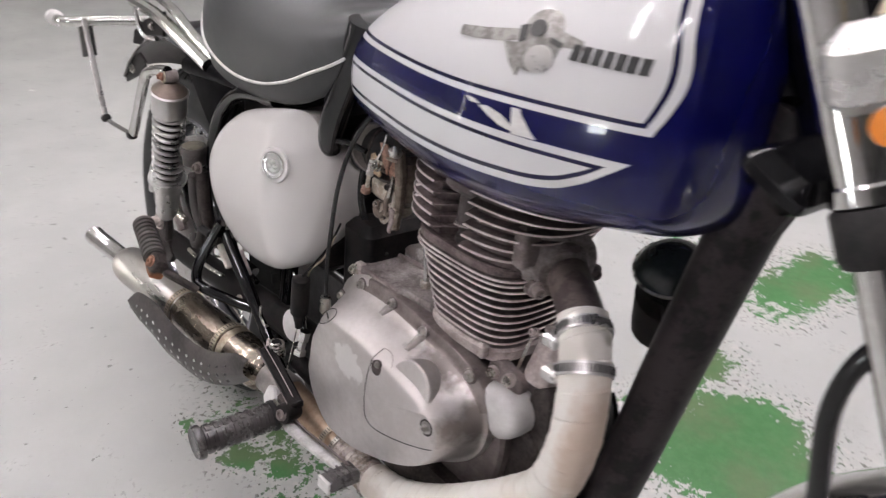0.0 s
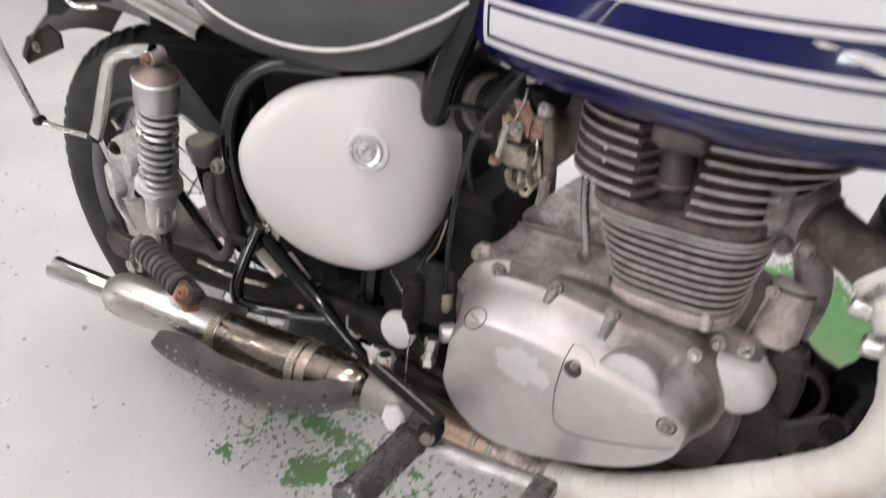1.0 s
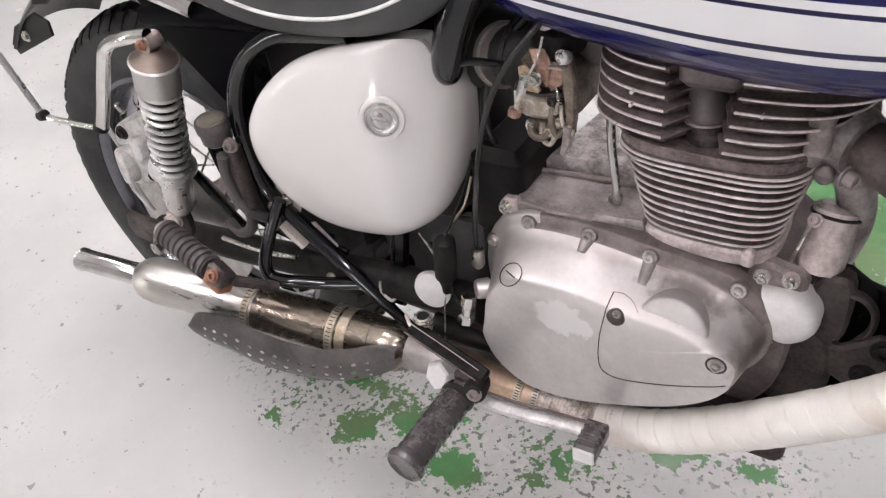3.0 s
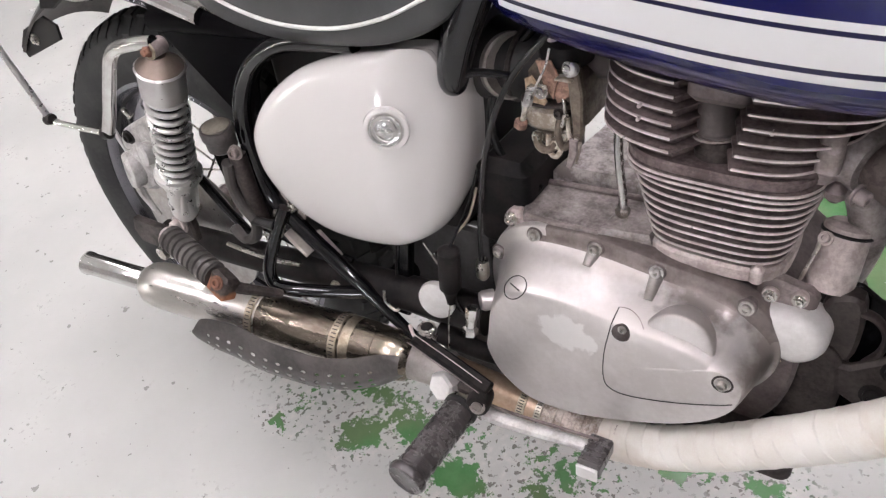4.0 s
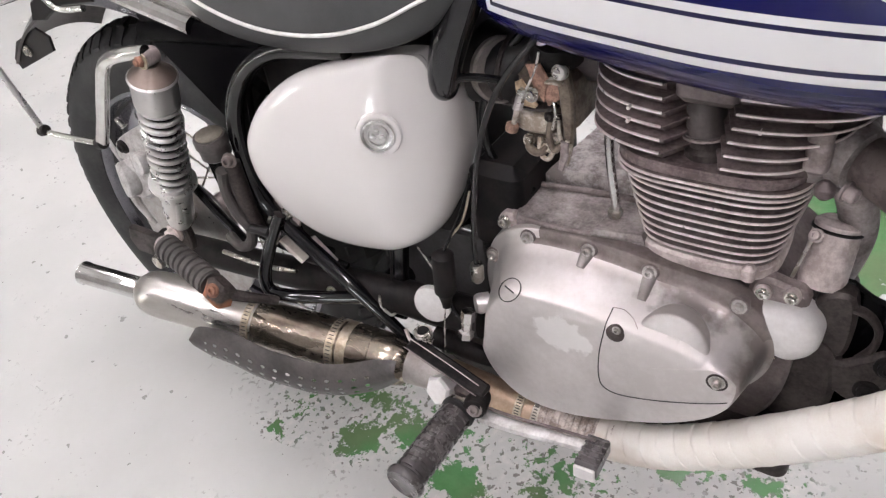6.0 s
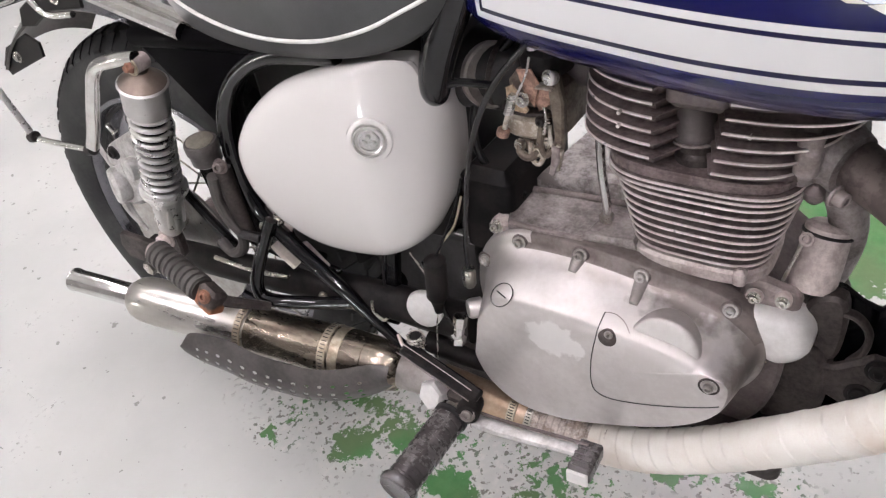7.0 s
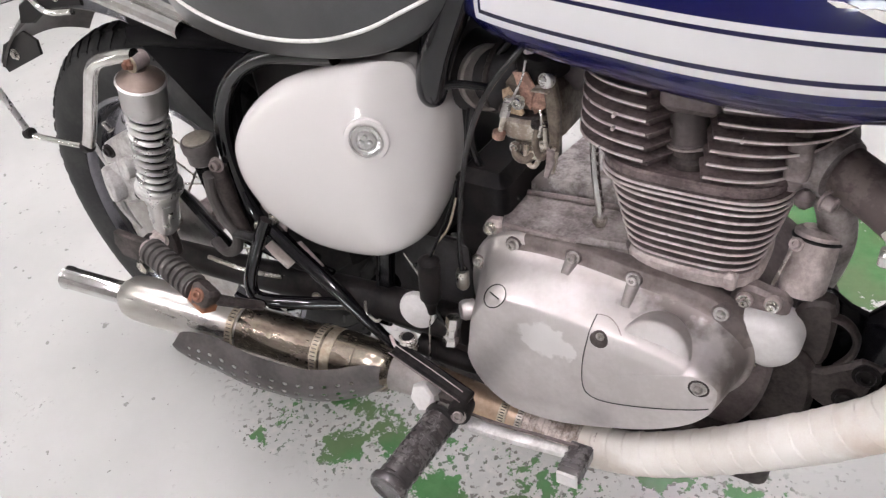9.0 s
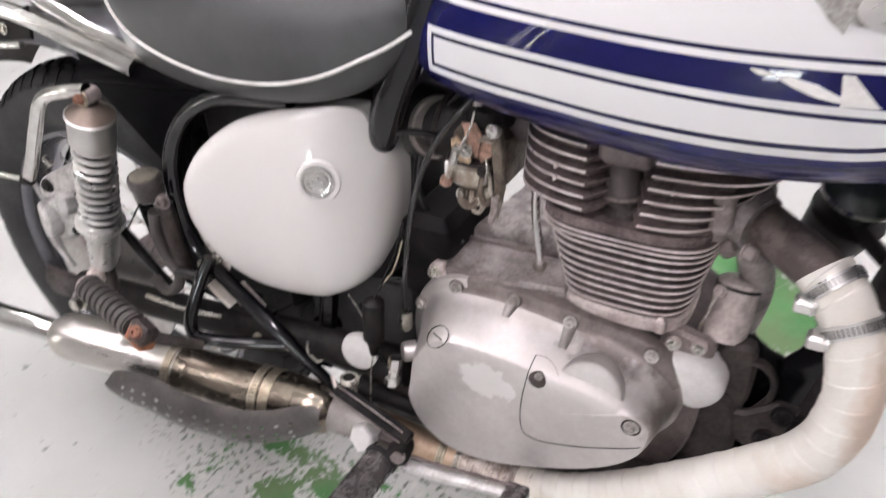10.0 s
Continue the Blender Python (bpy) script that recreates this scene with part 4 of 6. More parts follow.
def tank_y(x, z):
    """The outside of the tank, on the right-hand side."""
    w, b, t = (np.interp(x, [r[0] for r in TANK], [r[k] for r in TANK]) for k in (1, 2, 3))
    zc = b + 0.08 * min(1, (t - b) / 0.2)
    p, h = (2.2, t - zc) if z > zc else (2.9, zc - b)
    return -w * max(0.0, 1 - abs((z - zc) / h) ** p) ** (1 / p)


def tank_paint():
    """Blue gloss with a silver-white upper panel and a white lower flash, each edged by a white line and a black pinstripe."""
    m = bpy.data.materials.new("tank_paint")
    m.use_nodes = True
    tree = m.node_tree
    n, link = tree.nodes, tree.links.new
    b = n["Principled BSDF"]
    xyz = n.new("ShaderNodeSeparateXYZ")
    link(n.new("ShaderNodeTexCoord").outputs["Object"], xyz.inputs[0])
    x, z = xyz.outputs["X"], xyz.outputs["Z"]

    def curve(value, points, low, high, out_low, out_high):
        node = n.new("ShaderNodeFloatCurve")
        c = node.mapping.curves[0]
        pts = [((p - low) / (high - low), (q - out_low) / (out_high - out_low)) for p, q in points]
        for k, (u, v) in enumerate(pts):
            if k < 2:
                c.points[k].location = (u, v)
            else:
                c.points.new(u, v)
        node.mapping.update()
        link(math_node(tree, "MULTIPLY_ADD", value, 1 / (high - low), -low / (high - low)), node.inputs["Value"])
        return math_node(tree, "MULTIPLY_ADD", node.outputs[0], out_high - out_low, out_low)

    za = curve(x, [(0.58, 0.80), (0.7, 0.803), (0.85, 0.806), (0.95, 0.810), (1.05, 0.812), (1.13, 0.812)], 0.58, 1.13, 0.7, 0.9)
    xa = curve(z, [(0.79, 1.036), (0.812, 1.043), (0.83, 1.050), (0.85, 1.053), (0.88, 1.046), (0.95, 1.02)], 0.79, 0.95, 0.95, 1.1)
    bu = curve(x, [(0.58, 0.779), (0.7, 0.782), (0.85, 0.785), (0.95, 0.788), (1.027, 0.790), (1.13, 0.790)], 0.58, 1.13, 0.7, 0.9)
    bl = curve(x, [(0.58, 0.738), (0.7, 0.739), (0.82, 0.742), (0.92, 0.748), (0.97, 0.754), (0.998, 0.765), (1.018, 0.778), (1.034, 0.790), (1.06, 0.815), (1.13, 0.87)], 0.58, 1.13, 0.7, 0.9)
    da = math_node(tree, "MINIMUM", math_node(tree, "SUBTRACT", z, za), math_node(tree, "MULTIPLY", math_node(tree, "SUBTRACT", xa, x), 0.8))
    db = math_node(tree, "MINIMUM", math_node(tree, "SUBTRACT", bu, z), math_node(tree, "MULTIPLY", math_node(tree, "SUBTRACT", z, bl), 0.85))
    db = math_node(tree, "MINIMUM", db, math_node(tree, "SUBTRACT", x, 0.605))

    def blend(fac, one, two):
        node = n.new("ShaderNodeMix")
        node.data_type = "RGBA"
        link(fac, node.inputs[0])
        for k, v in ((6, one), (7, two)):
            if isinstance(v, tuple):
                node.inputs[k].default_value = (*v, 1)
            else:
                link(v, node.inputs[k])
        return node.outputs[2]

    def over(value, low):
        node = n.new("ShaderNodeMapRange")
        node.inputs["From Min"].default_value, node.inputs["From Max"].default_value = low - 0.0002, low + 0.0002
        link(value, node.inputs["Value"])
        return node.outputs["Result"]

    white, black, silver = (0.73, 0.73, 0.735), (0.006, 0.006, 0.04), (0.68, 0.675, 0.68)
    fleck = n.new("ShaderNodeTexNoise")
    fleck.inputs["Scale"].default_value = 30
    col = blend(fleck.outputs["Fac"], (0.0025, 0.003, 0.05), (0.004, 0.0045, 0.068))
    for d, line, stripe, fill in ((da, 0.0050, 0.0082, silver), (db, 0.0055, 0.0088, white)):
        col = blend(over(d, 0.0), col, white)
        col = blend(over(d, line), col, black)
        col = blend(over(d, stripe), col, fill)
    link(col, b.inputs["Base Color"])
    b.inputs["Roughness"].default_value = 0.24
    b.inputs["Specular IOR Level"].default_value = 0.15
    b.inputs["Coat Weight"].default_value, b.inputs["Coat Roughness"].default_value = 0.55, 0.04
    return m


def tank():
    rows = spline(TANK, 5)
    bm = bmesh.new()
    skin(bm, [[(x, y, z) for y, z in tank_ring(w, b, t)] for x, w, b, t in rows])
    ob = part("fuel_tank", bm, tank_paint(), moto, "glossy blue and white fuel tank with pinstripes", 60)
    # a winged emblem and illegible lettering, as plain raised shapes
    def badge(name, pts, lift, mat, label=""):
        b2 = bmesh.new()
        b2.faces.new([b2.verts.new((x, 0, z)) for x, z in pts])
        bmesh.ops.triangulate(b2, faces=b2.faces)
        bmesh.ops.subdivide_edges(b2, edges=b2.edges, cuts=3, use_grid_fill=True)
        for v in b2.verts:
            v.co.y = tank_y(v.co.x, v.co.z) + 0.001
        grown = bmesh.ops.extrude_face_region(b2, geom=b2.faces[:])["geom"]
        for v in grown:
            if isinstance(v, bmesh.types.BMVert):
                v.co.y -= 0.001 + lift
        return part(name, b2, mat, ob, label)

    badge("tank_emblem", superellipse(0.940, 0.858, 0.020, 0.022, 2.3, 22), 0.0016, EMBLEM, "dull grey winged emblem with dark lettering")
    badge("wing", [(0.846, 0.8540), (0.88, 0.8575), (0.925, 0.8640), (0.925, 0.8560), (0.905, 0.8515), (0.87, 0.8475), (0.847, 0.8465)], 0.0010, EMBLEM)
    badge("wing", [(0.905, 0.8520), (0.925, 0.8540), (0.932, 0.8420), (0.929, 0.8310), (0.920, 0.8370)], 0.0012, EMBLEM)
    badge("wing", [(0.955, 0.868), (0.978, 0.8640), (0.980, 0.8580), (0.957, 0.857)], 0.0010, EMBLEM)
    badge("emblem_ring", superellipse(0.946, 0.846, 0.013, 0.010, 2, 18), 0.0024, SATIN)
    badge("emblem_eye", superellipse(0.936, 0.8665, 0.0075, 0.006, 2, 14), 0.0030, INK)
    badge("emblem_bar", [(0.918, 0.8655), (0.925, 0.8675), (0.928, 0.8560), (0.922, 0.8540)], 0.0024, INK)
    badge("emblem_bar", [(0.950, 0.8625), (0.962, 0.8600), (0.961, 0.8565), (0.951, 0.8585)], 0.0024, INK)
    for k in range(7):
        x0 = 0.972 + 0.0088 * k
        badge("letter_bar", [(x0, 0.8505), (x0 + 0.0062, 0.8505), (x0 + 0.0062, 0.8615), (x0, 0.8615)], 0.0016, INK)
    # a white scripted mark across the blue band, as plain slanted shapes
    for pts in (
        [(0.881, 0.8045), (0.887, 0.8015), (0.898, 0.8020), (0.889, 0.8045)],
        [(0.898, 0.8010), (0.906, 0.8025), (0.922, 0.8000), (0.9365, 0.7940), (0.9370, 0.7905), (0.922, 0.7925), (0.909, 0.7965)],
        [(0.9345, 0.8080), (0.9415, 0.8080), (0.9455, 0.8000), (0.9600, 0.7895), (0.9375, 0.7885), (0.9375, 0.7990)],
    ):
        badge("band_mark", pts, 0.0022, PIPING)
    return ob


tank()

# ---- engine
def engine():
    case = [(0.565, 0.33), (0.57, 0.43), (0.59, 0.478), (0.63, 0.492), (0.75, 0.492), (0.83, 0.478), (0.872, 0.45), (0.885, 0.40), (0.87, 0.33), (0.82, 0.275), (0.74, 0.25), (0.64, 0.25), (0.59, 0.275)]
    eng = part("engine", slab(spline(case, 4, True), "y", -0.058, 0.12, 0.004), CASE, moto, "air-cooled single-cylinder engine of dusty alloy")
    # upper gearbox deck, with its rear step
    part("gearbox_deck", slab([(0.586, -0.036), (0.600, -0.060), (0.690, -0.058), (0.735, -0.05), (0.735, 0.016), (0.598, 0.006)], "z", 0.47, 0.5045, 0.004), BLOTCHED, eng, "blotched cast gearbox deck")
    part("deck_rim", sweep([(0.603, -0.059, 0.5035), (0.640, -0.0605, 0.5035), (0.684, -0.058, 0.5035)], 0.0032, 10, 4), CAST, eng, "worn casting edge")
    part("deck_ridge", sweep([(0.598, 0.001, 0.5055), (0.66, 0.008, 0.506), (0.73, 0.012, 0.5055)], 0.0036, 10, 4), CAST, eng)
    part("deck_step", slab([(0.682, -0.060), (0.735, -0.052), (0.735, -0.02), (0.686, -0.028)], "z", 0.5, 0.5105, 0.004), BLOTCHED, eng, "raised pad round the oil union")
    part("upper_case", slab([(0.600, 0.010), (0.735, 0.020), (0.735, 0.13), (0.615, 0.13)], "z", 0.47, 0.5205, 0.006), UPPER, eng, "pale upper crankcase half")
    part("deck_lug", block(0.578, 0.600, -0.062, -0.042, 0.484, 0.5035, 0.006), CORRODED, eng, "pale cast rear foot")
    screw("lug_bolt", (0.586, -0.062, 0.494), (0, -1, 0.25), eng, 0.0055, 0.006, OLD_CHROME)
    return eng


def clutch_cover():
    """Flange, steep shoulder and domed face, with its bolts, plug and the step over the clutch."""
    edge = [np.array(p) for p in spline([(0.562, 0.385), (0.561, 0.43), (0.578, 0.477), (0.618, 0.499), (0.685, 0.5035), (0.750, 0.497), (0.812, 0.489), (0.850, 0.471), (0.869, 0.436), (0.866, 0.397), (0.845, 0.364), (0.805, 0.333), (0.75, 0.306), (0.69, 0.285), (0.63, 0.282), (0.588, 0.308), (0.567, 0.345)], 5, True)]
    c = np.array((0.715, 0.40))
    k = len(edge)
    norm = []
    for i in range(k):
        t = edge[(i + 1) % k] - edge[i - 1]
        norm.append(np.array((-t[1], t[0])) / np.linalg.norm(t) * -1)
    if (norm[0] @ (c - edge[0])) < 0:
        norm = [-v for v in norm]

    def ring(inset, y, pull=0.0):
        out = []
        for p, v in zip(edge, norm):
            front = max(0.0, min(1.0, (p[0] - 0.72) / 0.09))
            high = (1 - front) * max(0.0, min(1.0, (p[1] - 0.36) / 0.1)) + front * max(0.0, min(1.0, (p[1] - 0.44) / 0.03))
            q = p + v * inset * (0.42 + 0.58 * high)
            q = q + (c - q) * pull
            # the face falls away towards the front upper corner
            fall = max(0.0, q[0] - 0.80) * max(0.0, q[1] - 0.44) * 14.0
            out.append((q[0], y + (fall if y < -0.09 else 0.0), q[1]))
        return out

    bm = bmesh.new()
    rings = [ring(0, -0.05), ring(0, -0.066), ring(0.0015, -0.068), ring(0.010, -0.069), ring(0.0150, -0.073), ring(0.0215, -0.085), ring(0.029, -0.101), ring(0.0365, -0.1165), ring(0.0405, -0.1232), ring(0.0440, -0.1262), ring(0.0445, -0.1282, 0.2), ring(0.042, -0.1295, 0.4), ring(0.042, -0.1305, 0.65), ring(0.042, -0.131, 0.97)]
    skin(bm, rings)
    bm.normal_update()
    tree = BVHTree.FromBMesh(bm)

    def face(x, z):
        hit = tree.ray_cast(Vector((x, -1, z)), Vector((0, 1, 0)))
        return hit[0].y, hit[1] if hit[1].y < 0 else -hit[1]

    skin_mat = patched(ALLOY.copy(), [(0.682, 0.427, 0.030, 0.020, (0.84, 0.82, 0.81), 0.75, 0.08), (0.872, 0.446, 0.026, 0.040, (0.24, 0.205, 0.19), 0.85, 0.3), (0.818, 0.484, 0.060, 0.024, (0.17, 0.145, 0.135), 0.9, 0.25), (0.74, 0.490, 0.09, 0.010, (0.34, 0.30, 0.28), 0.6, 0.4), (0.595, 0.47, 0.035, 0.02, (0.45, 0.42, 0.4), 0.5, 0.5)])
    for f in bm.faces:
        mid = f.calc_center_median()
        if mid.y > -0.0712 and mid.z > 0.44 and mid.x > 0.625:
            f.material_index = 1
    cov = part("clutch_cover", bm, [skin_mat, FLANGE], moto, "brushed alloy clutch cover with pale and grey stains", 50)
    for x, z in ((0.618, 0.4895), (0.686, 0.4945), (0.749, 0.4875), (0.834, 0.4755), (0.573, 0.452)):
        at = np.array((x, -0.066, z - 0.002))
        # darker than the cover: the shadow round each washer is put into the boss colour
        part("bolt_boss", turned([(0.0092, -0.004), (0.0092, 0.004), (0.0080, 0.0055), (1e-4, 0.0056)], at, (0, -1, 0.25), 18), CASE, cov)
        screw("cover_bolt", at + np.array((0, -0.0052, 0.0012)), (0, -1, 0.25), cov, 0.0050, 0.0055, BOLT_STEEL)
    for x, dx, drop in ((0.686, -0.003, 0.013), (0.749, 0.001, 0.024)):
        pad = []
        for f in np.linspace(0, 1, 7):
            px, pz = x + dx * f, 0.492 - drop * f
            pad.append((px, face(px, pz)[0] + 0.0052 + 0.0020 * f, pz))
        # duller grey carries the shaded streaks of the pads
        part("bolt_pad", sweep(pad, [0.0092, 0.0088, 0.0082, 0.0076, 0.0070, 0.0062, 0.0052], 14, 2), DULL_PIPE, cov)
    # a bolt on a flat disc coloured as a recess's shade, and a plain bolt in a shallow spot face
    y, nrm = face(0.7375, 0.4500)
    at, d = np.array((0.7375, y, 0.4500)), np.array(nrm)
    part("recess_shade_disc", turned([(0.0092, -0.004), (0.0092, 0.0002), (0.0088, 0.0005), (1e-4, 0.0006)], at, d, 28), RECESS, cov, "flat dark disc imitating a shaded bolt recess")
    screw("cover_bolt", at + np.array((0.0012, 0.0004, 0.0046)), d, cov, 0.0030, 0.0030, BOLT_STEEL)
    y, nrm = face(0.8350, 0.4290)
    at, d = np.array((0.8350, y, 0.4290)), np.array(nrm)
    part("spot_face", turned([(0.0098, -0.004), (0.0098, 0.0002), (0.0090, 0.0006), (0.0078, 0.0002), (0.0078, -0.0003), (1e-4, -0.0003)], at, d, 26), GRIME, cov)
    screw("cover_bolt", at, d, cov, 0.0048, 0.0052, BOLT_STEEL)
    y, nrm = face(0.622, 0.4590)
    nd = np.array(nrm)
    part("plug_ring", turned([(0.0134, 0.0), (0.0134, 0.0008), (0.0125, 0.0008), (0.0125, 0.0)], (0.622, y, 0.4590), nd, 30, caps=False), DARK_GROOVE, cov)
    q = nd / np.linalg.norm(nd)
    e = np.cross(q, (0, 0, 1))
    e /= np.linalg.norm(e)
    o = np.array((0.622, y, 0.4590)) + q * 0.0015
    part("plug_slot", sweep([o - e * 0.007, o + e * 0.007], 0.0008, 6, 1), DARK_GROOVE, cov)
    # seam of the inspection plate, following the face
    line = []
    for x, z in spline([(0.7285, 0.466), (0.7265, 0.450), (0.7225, 0.418), (0.7225, 0.386), (0.729, 0.372), (0.748, 0.3695), (0.79, 0.3815), (0.832, 0.3985), (0.846, 0.406)], 6):
        y, nrm = face(x, z)
        line.append((x, y - 0.0001, z))
    part("plate_seam", sweep(line, 0.0006, 6, 1), DARK_GROOVE, cov)
    line = []
    for x, z in spline([(0.7285, 0.466), (0.739, 0.4655), (0.750, 0.462), (0.757, 0.4575)], 5):
        y, nrm = face(x, z)
        line.append((x, y + 0.0001, z))
    part("plate_seam", sweep(line, 0.0005, 6, 1), CAST, cov)
    # half-round step
    y, nrm = face(0.786, 0.452)
    part("step_boss", turned([(0.0355, -0.03), (0.0350, -0.003), (0.0342, -0.0008), (0.0325, 0.0004), (0.028, 0.001), (1e-4, 0.0012)], (0.7875, -0.1180, 0.4440), (0.05, -1, 0.285), 56), ALLOY, cov, "half-round raised step")
    part("shaft_nub", turned([(0.012, 0), (0.012, 0.012), (0.010, 0.016), (1e-4, 0.017)], (0.572, -0.088, 0.395), (-0.7, -0.7, 0.1), 18), ALLOY, cov)


def engine_front():
    # pale oil-filter cap and its bolted ear
    ear = part("filter_ear", slab(spline([(0.836, 0.470), (0.838, 0.489), (0.851, 0.495), (0.868, 0.492), (0.884, 0.488), (0.888, 0.474), (0.87, 0.455), (0.85, 0.455)], 3, True), "y", -0.048, -0.03, 0.004), CAST, moto, "two-bolt ear of the filter housing")
    for at in ((0.8490, -0.049, 0.4810), (0.8735, -0.049, 0.4840)):
        part("bolt_boss", turned([(0.0078, -0.006), (0.0078, 0.003), (0.0066, 0.0046), (1e-4, 0.0047)], at, (0, -1, 0.15), 16), CORRODED, ear)
        screw("cap_bolt", np.array(at) + np.array((0, -0.0045, 0.0006)), (0, -1, 0.15), ear, 0.0044, 0.005, OLD_CHROME)
    cap = spline([(0.845, 0.463), (0.852, 0.471), (0.868, 0.472), (0.884, 0.472), (0.898, 0.464), (0.905, 0.450), (0.904, 0.435), (0.894, 0.422), (0.879, 0.414), (0.865, 0.419), (0.855, 0.440)], 4, True)
    cc = np.array((0.878, 0.444))
    bm = bmesh.new()
    skin(bm, [[(*(cc + (np.array(p) - cc) * s)[:1], y, (cc + (np.array(p) - cc) * s)[1]) for p in cap] for s, y in ((1.0, -0.03), (1.0, -0.05), (0.97, -0.057), (0.88, -0.063), (0.7, -0.0665), (0.4, -0.0685), (0.05, -0.069))])
    capo = part("filter_cap", bm, PALE_ALLOY, moto, "pale silver domed oil filter cap", 55)
    screw("cap_bolt", (0.866, -0.052, 0.409), (0, -1, -0.1), capo, 0.0055, 0.006, BRASS)
    # starter motor and clamp ahead of the cylinder
    el = part("breather_elbow", sweep([(0.890, 0.0, 0.590), (0.902, 0.005, 0.562), (0.908, 0.010, 0.530), (0.905, 0.012, 0.498), (0.897, 0.012, 0.465)], 0.0165, 18, 6), BLOTCHED, moto, "stained cast elbow below the exhaust collar")
    axis = (-0.05, -0.35, -0.93)
    sm = part("starter_motor", turned([(0.015, -0.028), (0.0205, -0.024), (0.0210, 0.030), (0.0195, 0.036), (0.012, 0.039), (1e-4, 0.040)], (0.8925, -0.006, 0.514), axis, 28), CORRODED, moto, "dusty grey starter motor with a clamp band")
    part("clamp_band", turned([(0.0212, -0.020), (0.0222, -0.0195), (0.0222, -0.0175), (0.0212, -0.017)], (0.8925, -0.006, 0.514), axis, 28), DUSTY_BLACK, sm)
    part("strap", sweep([(0.878, -0.026, 0.538), (0.873, -0.030, 0.515), (0.868, -0.032, 0.492)], 0.0018, 8, 3), OLD_CHROME, sm)
    screw("clamp_screw", (0.880, -0.028, 0.540), (-0.2, -0.7, 0.6), sm, 0.0045, 0.006, CORRODED)
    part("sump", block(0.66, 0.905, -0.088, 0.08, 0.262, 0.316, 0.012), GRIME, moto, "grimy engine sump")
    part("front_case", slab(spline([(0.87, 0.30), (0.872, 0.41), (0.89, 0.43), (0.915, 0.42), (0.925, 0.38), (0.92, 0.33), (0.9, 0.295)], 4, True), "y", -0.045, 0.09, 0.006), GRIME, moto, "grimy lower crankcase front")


eng = engine()
clutch_cover()
engine_front()


def barrel(eng):
    core = part("cylinder_barrel", slab(superellipse(0.790, 0.0, 0.056, 0.048, 2.6, 32), "z", 0.49, 0.604, 0.002), FIN_FACE, moto, "finned cylinder barrel")
    part("barrel_base", slab(superellipse(0.790, 0.0, 0.067, 0.058, 3.4, 40), "z", 0.490, 0.5065, 0.003), CORRODED, core, "chalky barrel base flange")

    def fin(name, outline, z, thick, parent, cut=None):
        bm = bmesh.new()
        k = len(outline)
        cx = sum(p[0] for p in outline) / k
        cy = sum(p[1] for p in outline) / k
        rings = []
        for s, dz in ((0.985, -thick), (1.0, -thick * 0.7), (1.0, thick * 0.7), (0.985, thick)):
            rings.append([(cx + (x - cx) * s, cy + (y - cy) * s, z + dz) for x, y in outline])
        skin(bm, rings)
        # edge faces take the pale alloy, a highlight put into the colour
        for f in bm.faces:
            mid = f.calc_center_median()
            sawn = cut and abs((mid.x - cut[0]) * cut[2] + (mid.y - cut[1]) * cut[3]) < 0.003
            if abs(mid.z - z) < thick * 0.95 and not sawn:
                f.material_index = 1
        return part(name, bm, [FIN_FACE, FIN_EDGE], parent, "", 30)

    # barrel fins, widening upwards, and the two thin joint plates above them
    for i in range(8):
        u = i / 7
        fin("cooling_fin", superellipse(0.790, 0.0, 0.066 + 0.017 * u, 0.058 + 0.015 * u, 3.4, 48), 0.5132 + 0.01033 * i, 0.0014, core)
    for z in (0.5945, 0.6000):
        fin("joint_plate", superellipse(0.788, 0.0, 0.087, 0.0765, 3.6, 60), z, 0.0013, core)
    head = part("cylinder_head", slab(superellipse(0.785, 0.0, 0.062, 0.035, 3.0, 32), "z", 0.598, 0.70, 0.003), FIN_FACE, moto, "finned alloy cylinder head split round the plug")
    part("head_deck", slab(superellipse(0.786, 0.0, 0.084, 0.0735, 3.6, 48), "z", 0.6015, 0.612, 0.002), FIN_FACE, head, "dark flat deck of the head")

    def clipped(outline, px, py, nx, ny):
        """The part of an outline on the side of a line to which the normal points."""
        out = []
        for i, b in enumerate(outline):
            a = outline[i - 1]
            da, db = (a[0] - px) * nx + (a[1] - py) * ny, (b[0] - px) * nx + (b[1] - py) * ny
            if (da > 0) != (db > 0):
                t = da / (da - db)
                out.append((a[0] + (b[0] - a[0]) * t, a[1] + (b[1] - a[1]) * t))
            if db > 0:
                out.append(b)
        return out

    def shrunk(outline, inset):
        cx = sum(p[0] for p in outline) / len(outline)
        cy = sum(p[1] for p in outline) / len(outline)
        r = max(math.hypot(p[0] - cx, p[1] - cy) for p in outline)
        return [(cx + (x - cx) * (1 - inset / r), cy + (y - cy) * (1 - inset / r)) for x, y in outline]

    for i in range(6):
        z = 0.6245 + 0.0128 * i
        cut = (0.7585 - 0.0006 * i, -0.075, -1.0, 0.62)
        fin("head_fin", clipped(superellipse(0.790, 0.0, 0.117 - 0.001 * i, 0.079, 2.8, 96), *cut), z, 0.0013, head, cut)
        cut = (0.803 + 0.0021 * i, -0.078, 1.0, 0.35)
        fin("head_fin", clipped(superellipse(0.792 + 0.0015 * i, 0.0, 0.086 + 0.0042 * i + 0.0012 * i * i, 0.080, 2.9 - 0.08 * i, 96), *cut), z - 0.002, 0.0013, head, cut)
    base = superellipse(0.790, 0.0, 0.110, 0.078, 2.7, 96)
    part("rear_core", slab(shrunk(clipped(base, 0.7585, -0.075, -1.0, 0.62), 0.020), "z", 0.606, 0.700, 0.002), FIN_FACE, head)
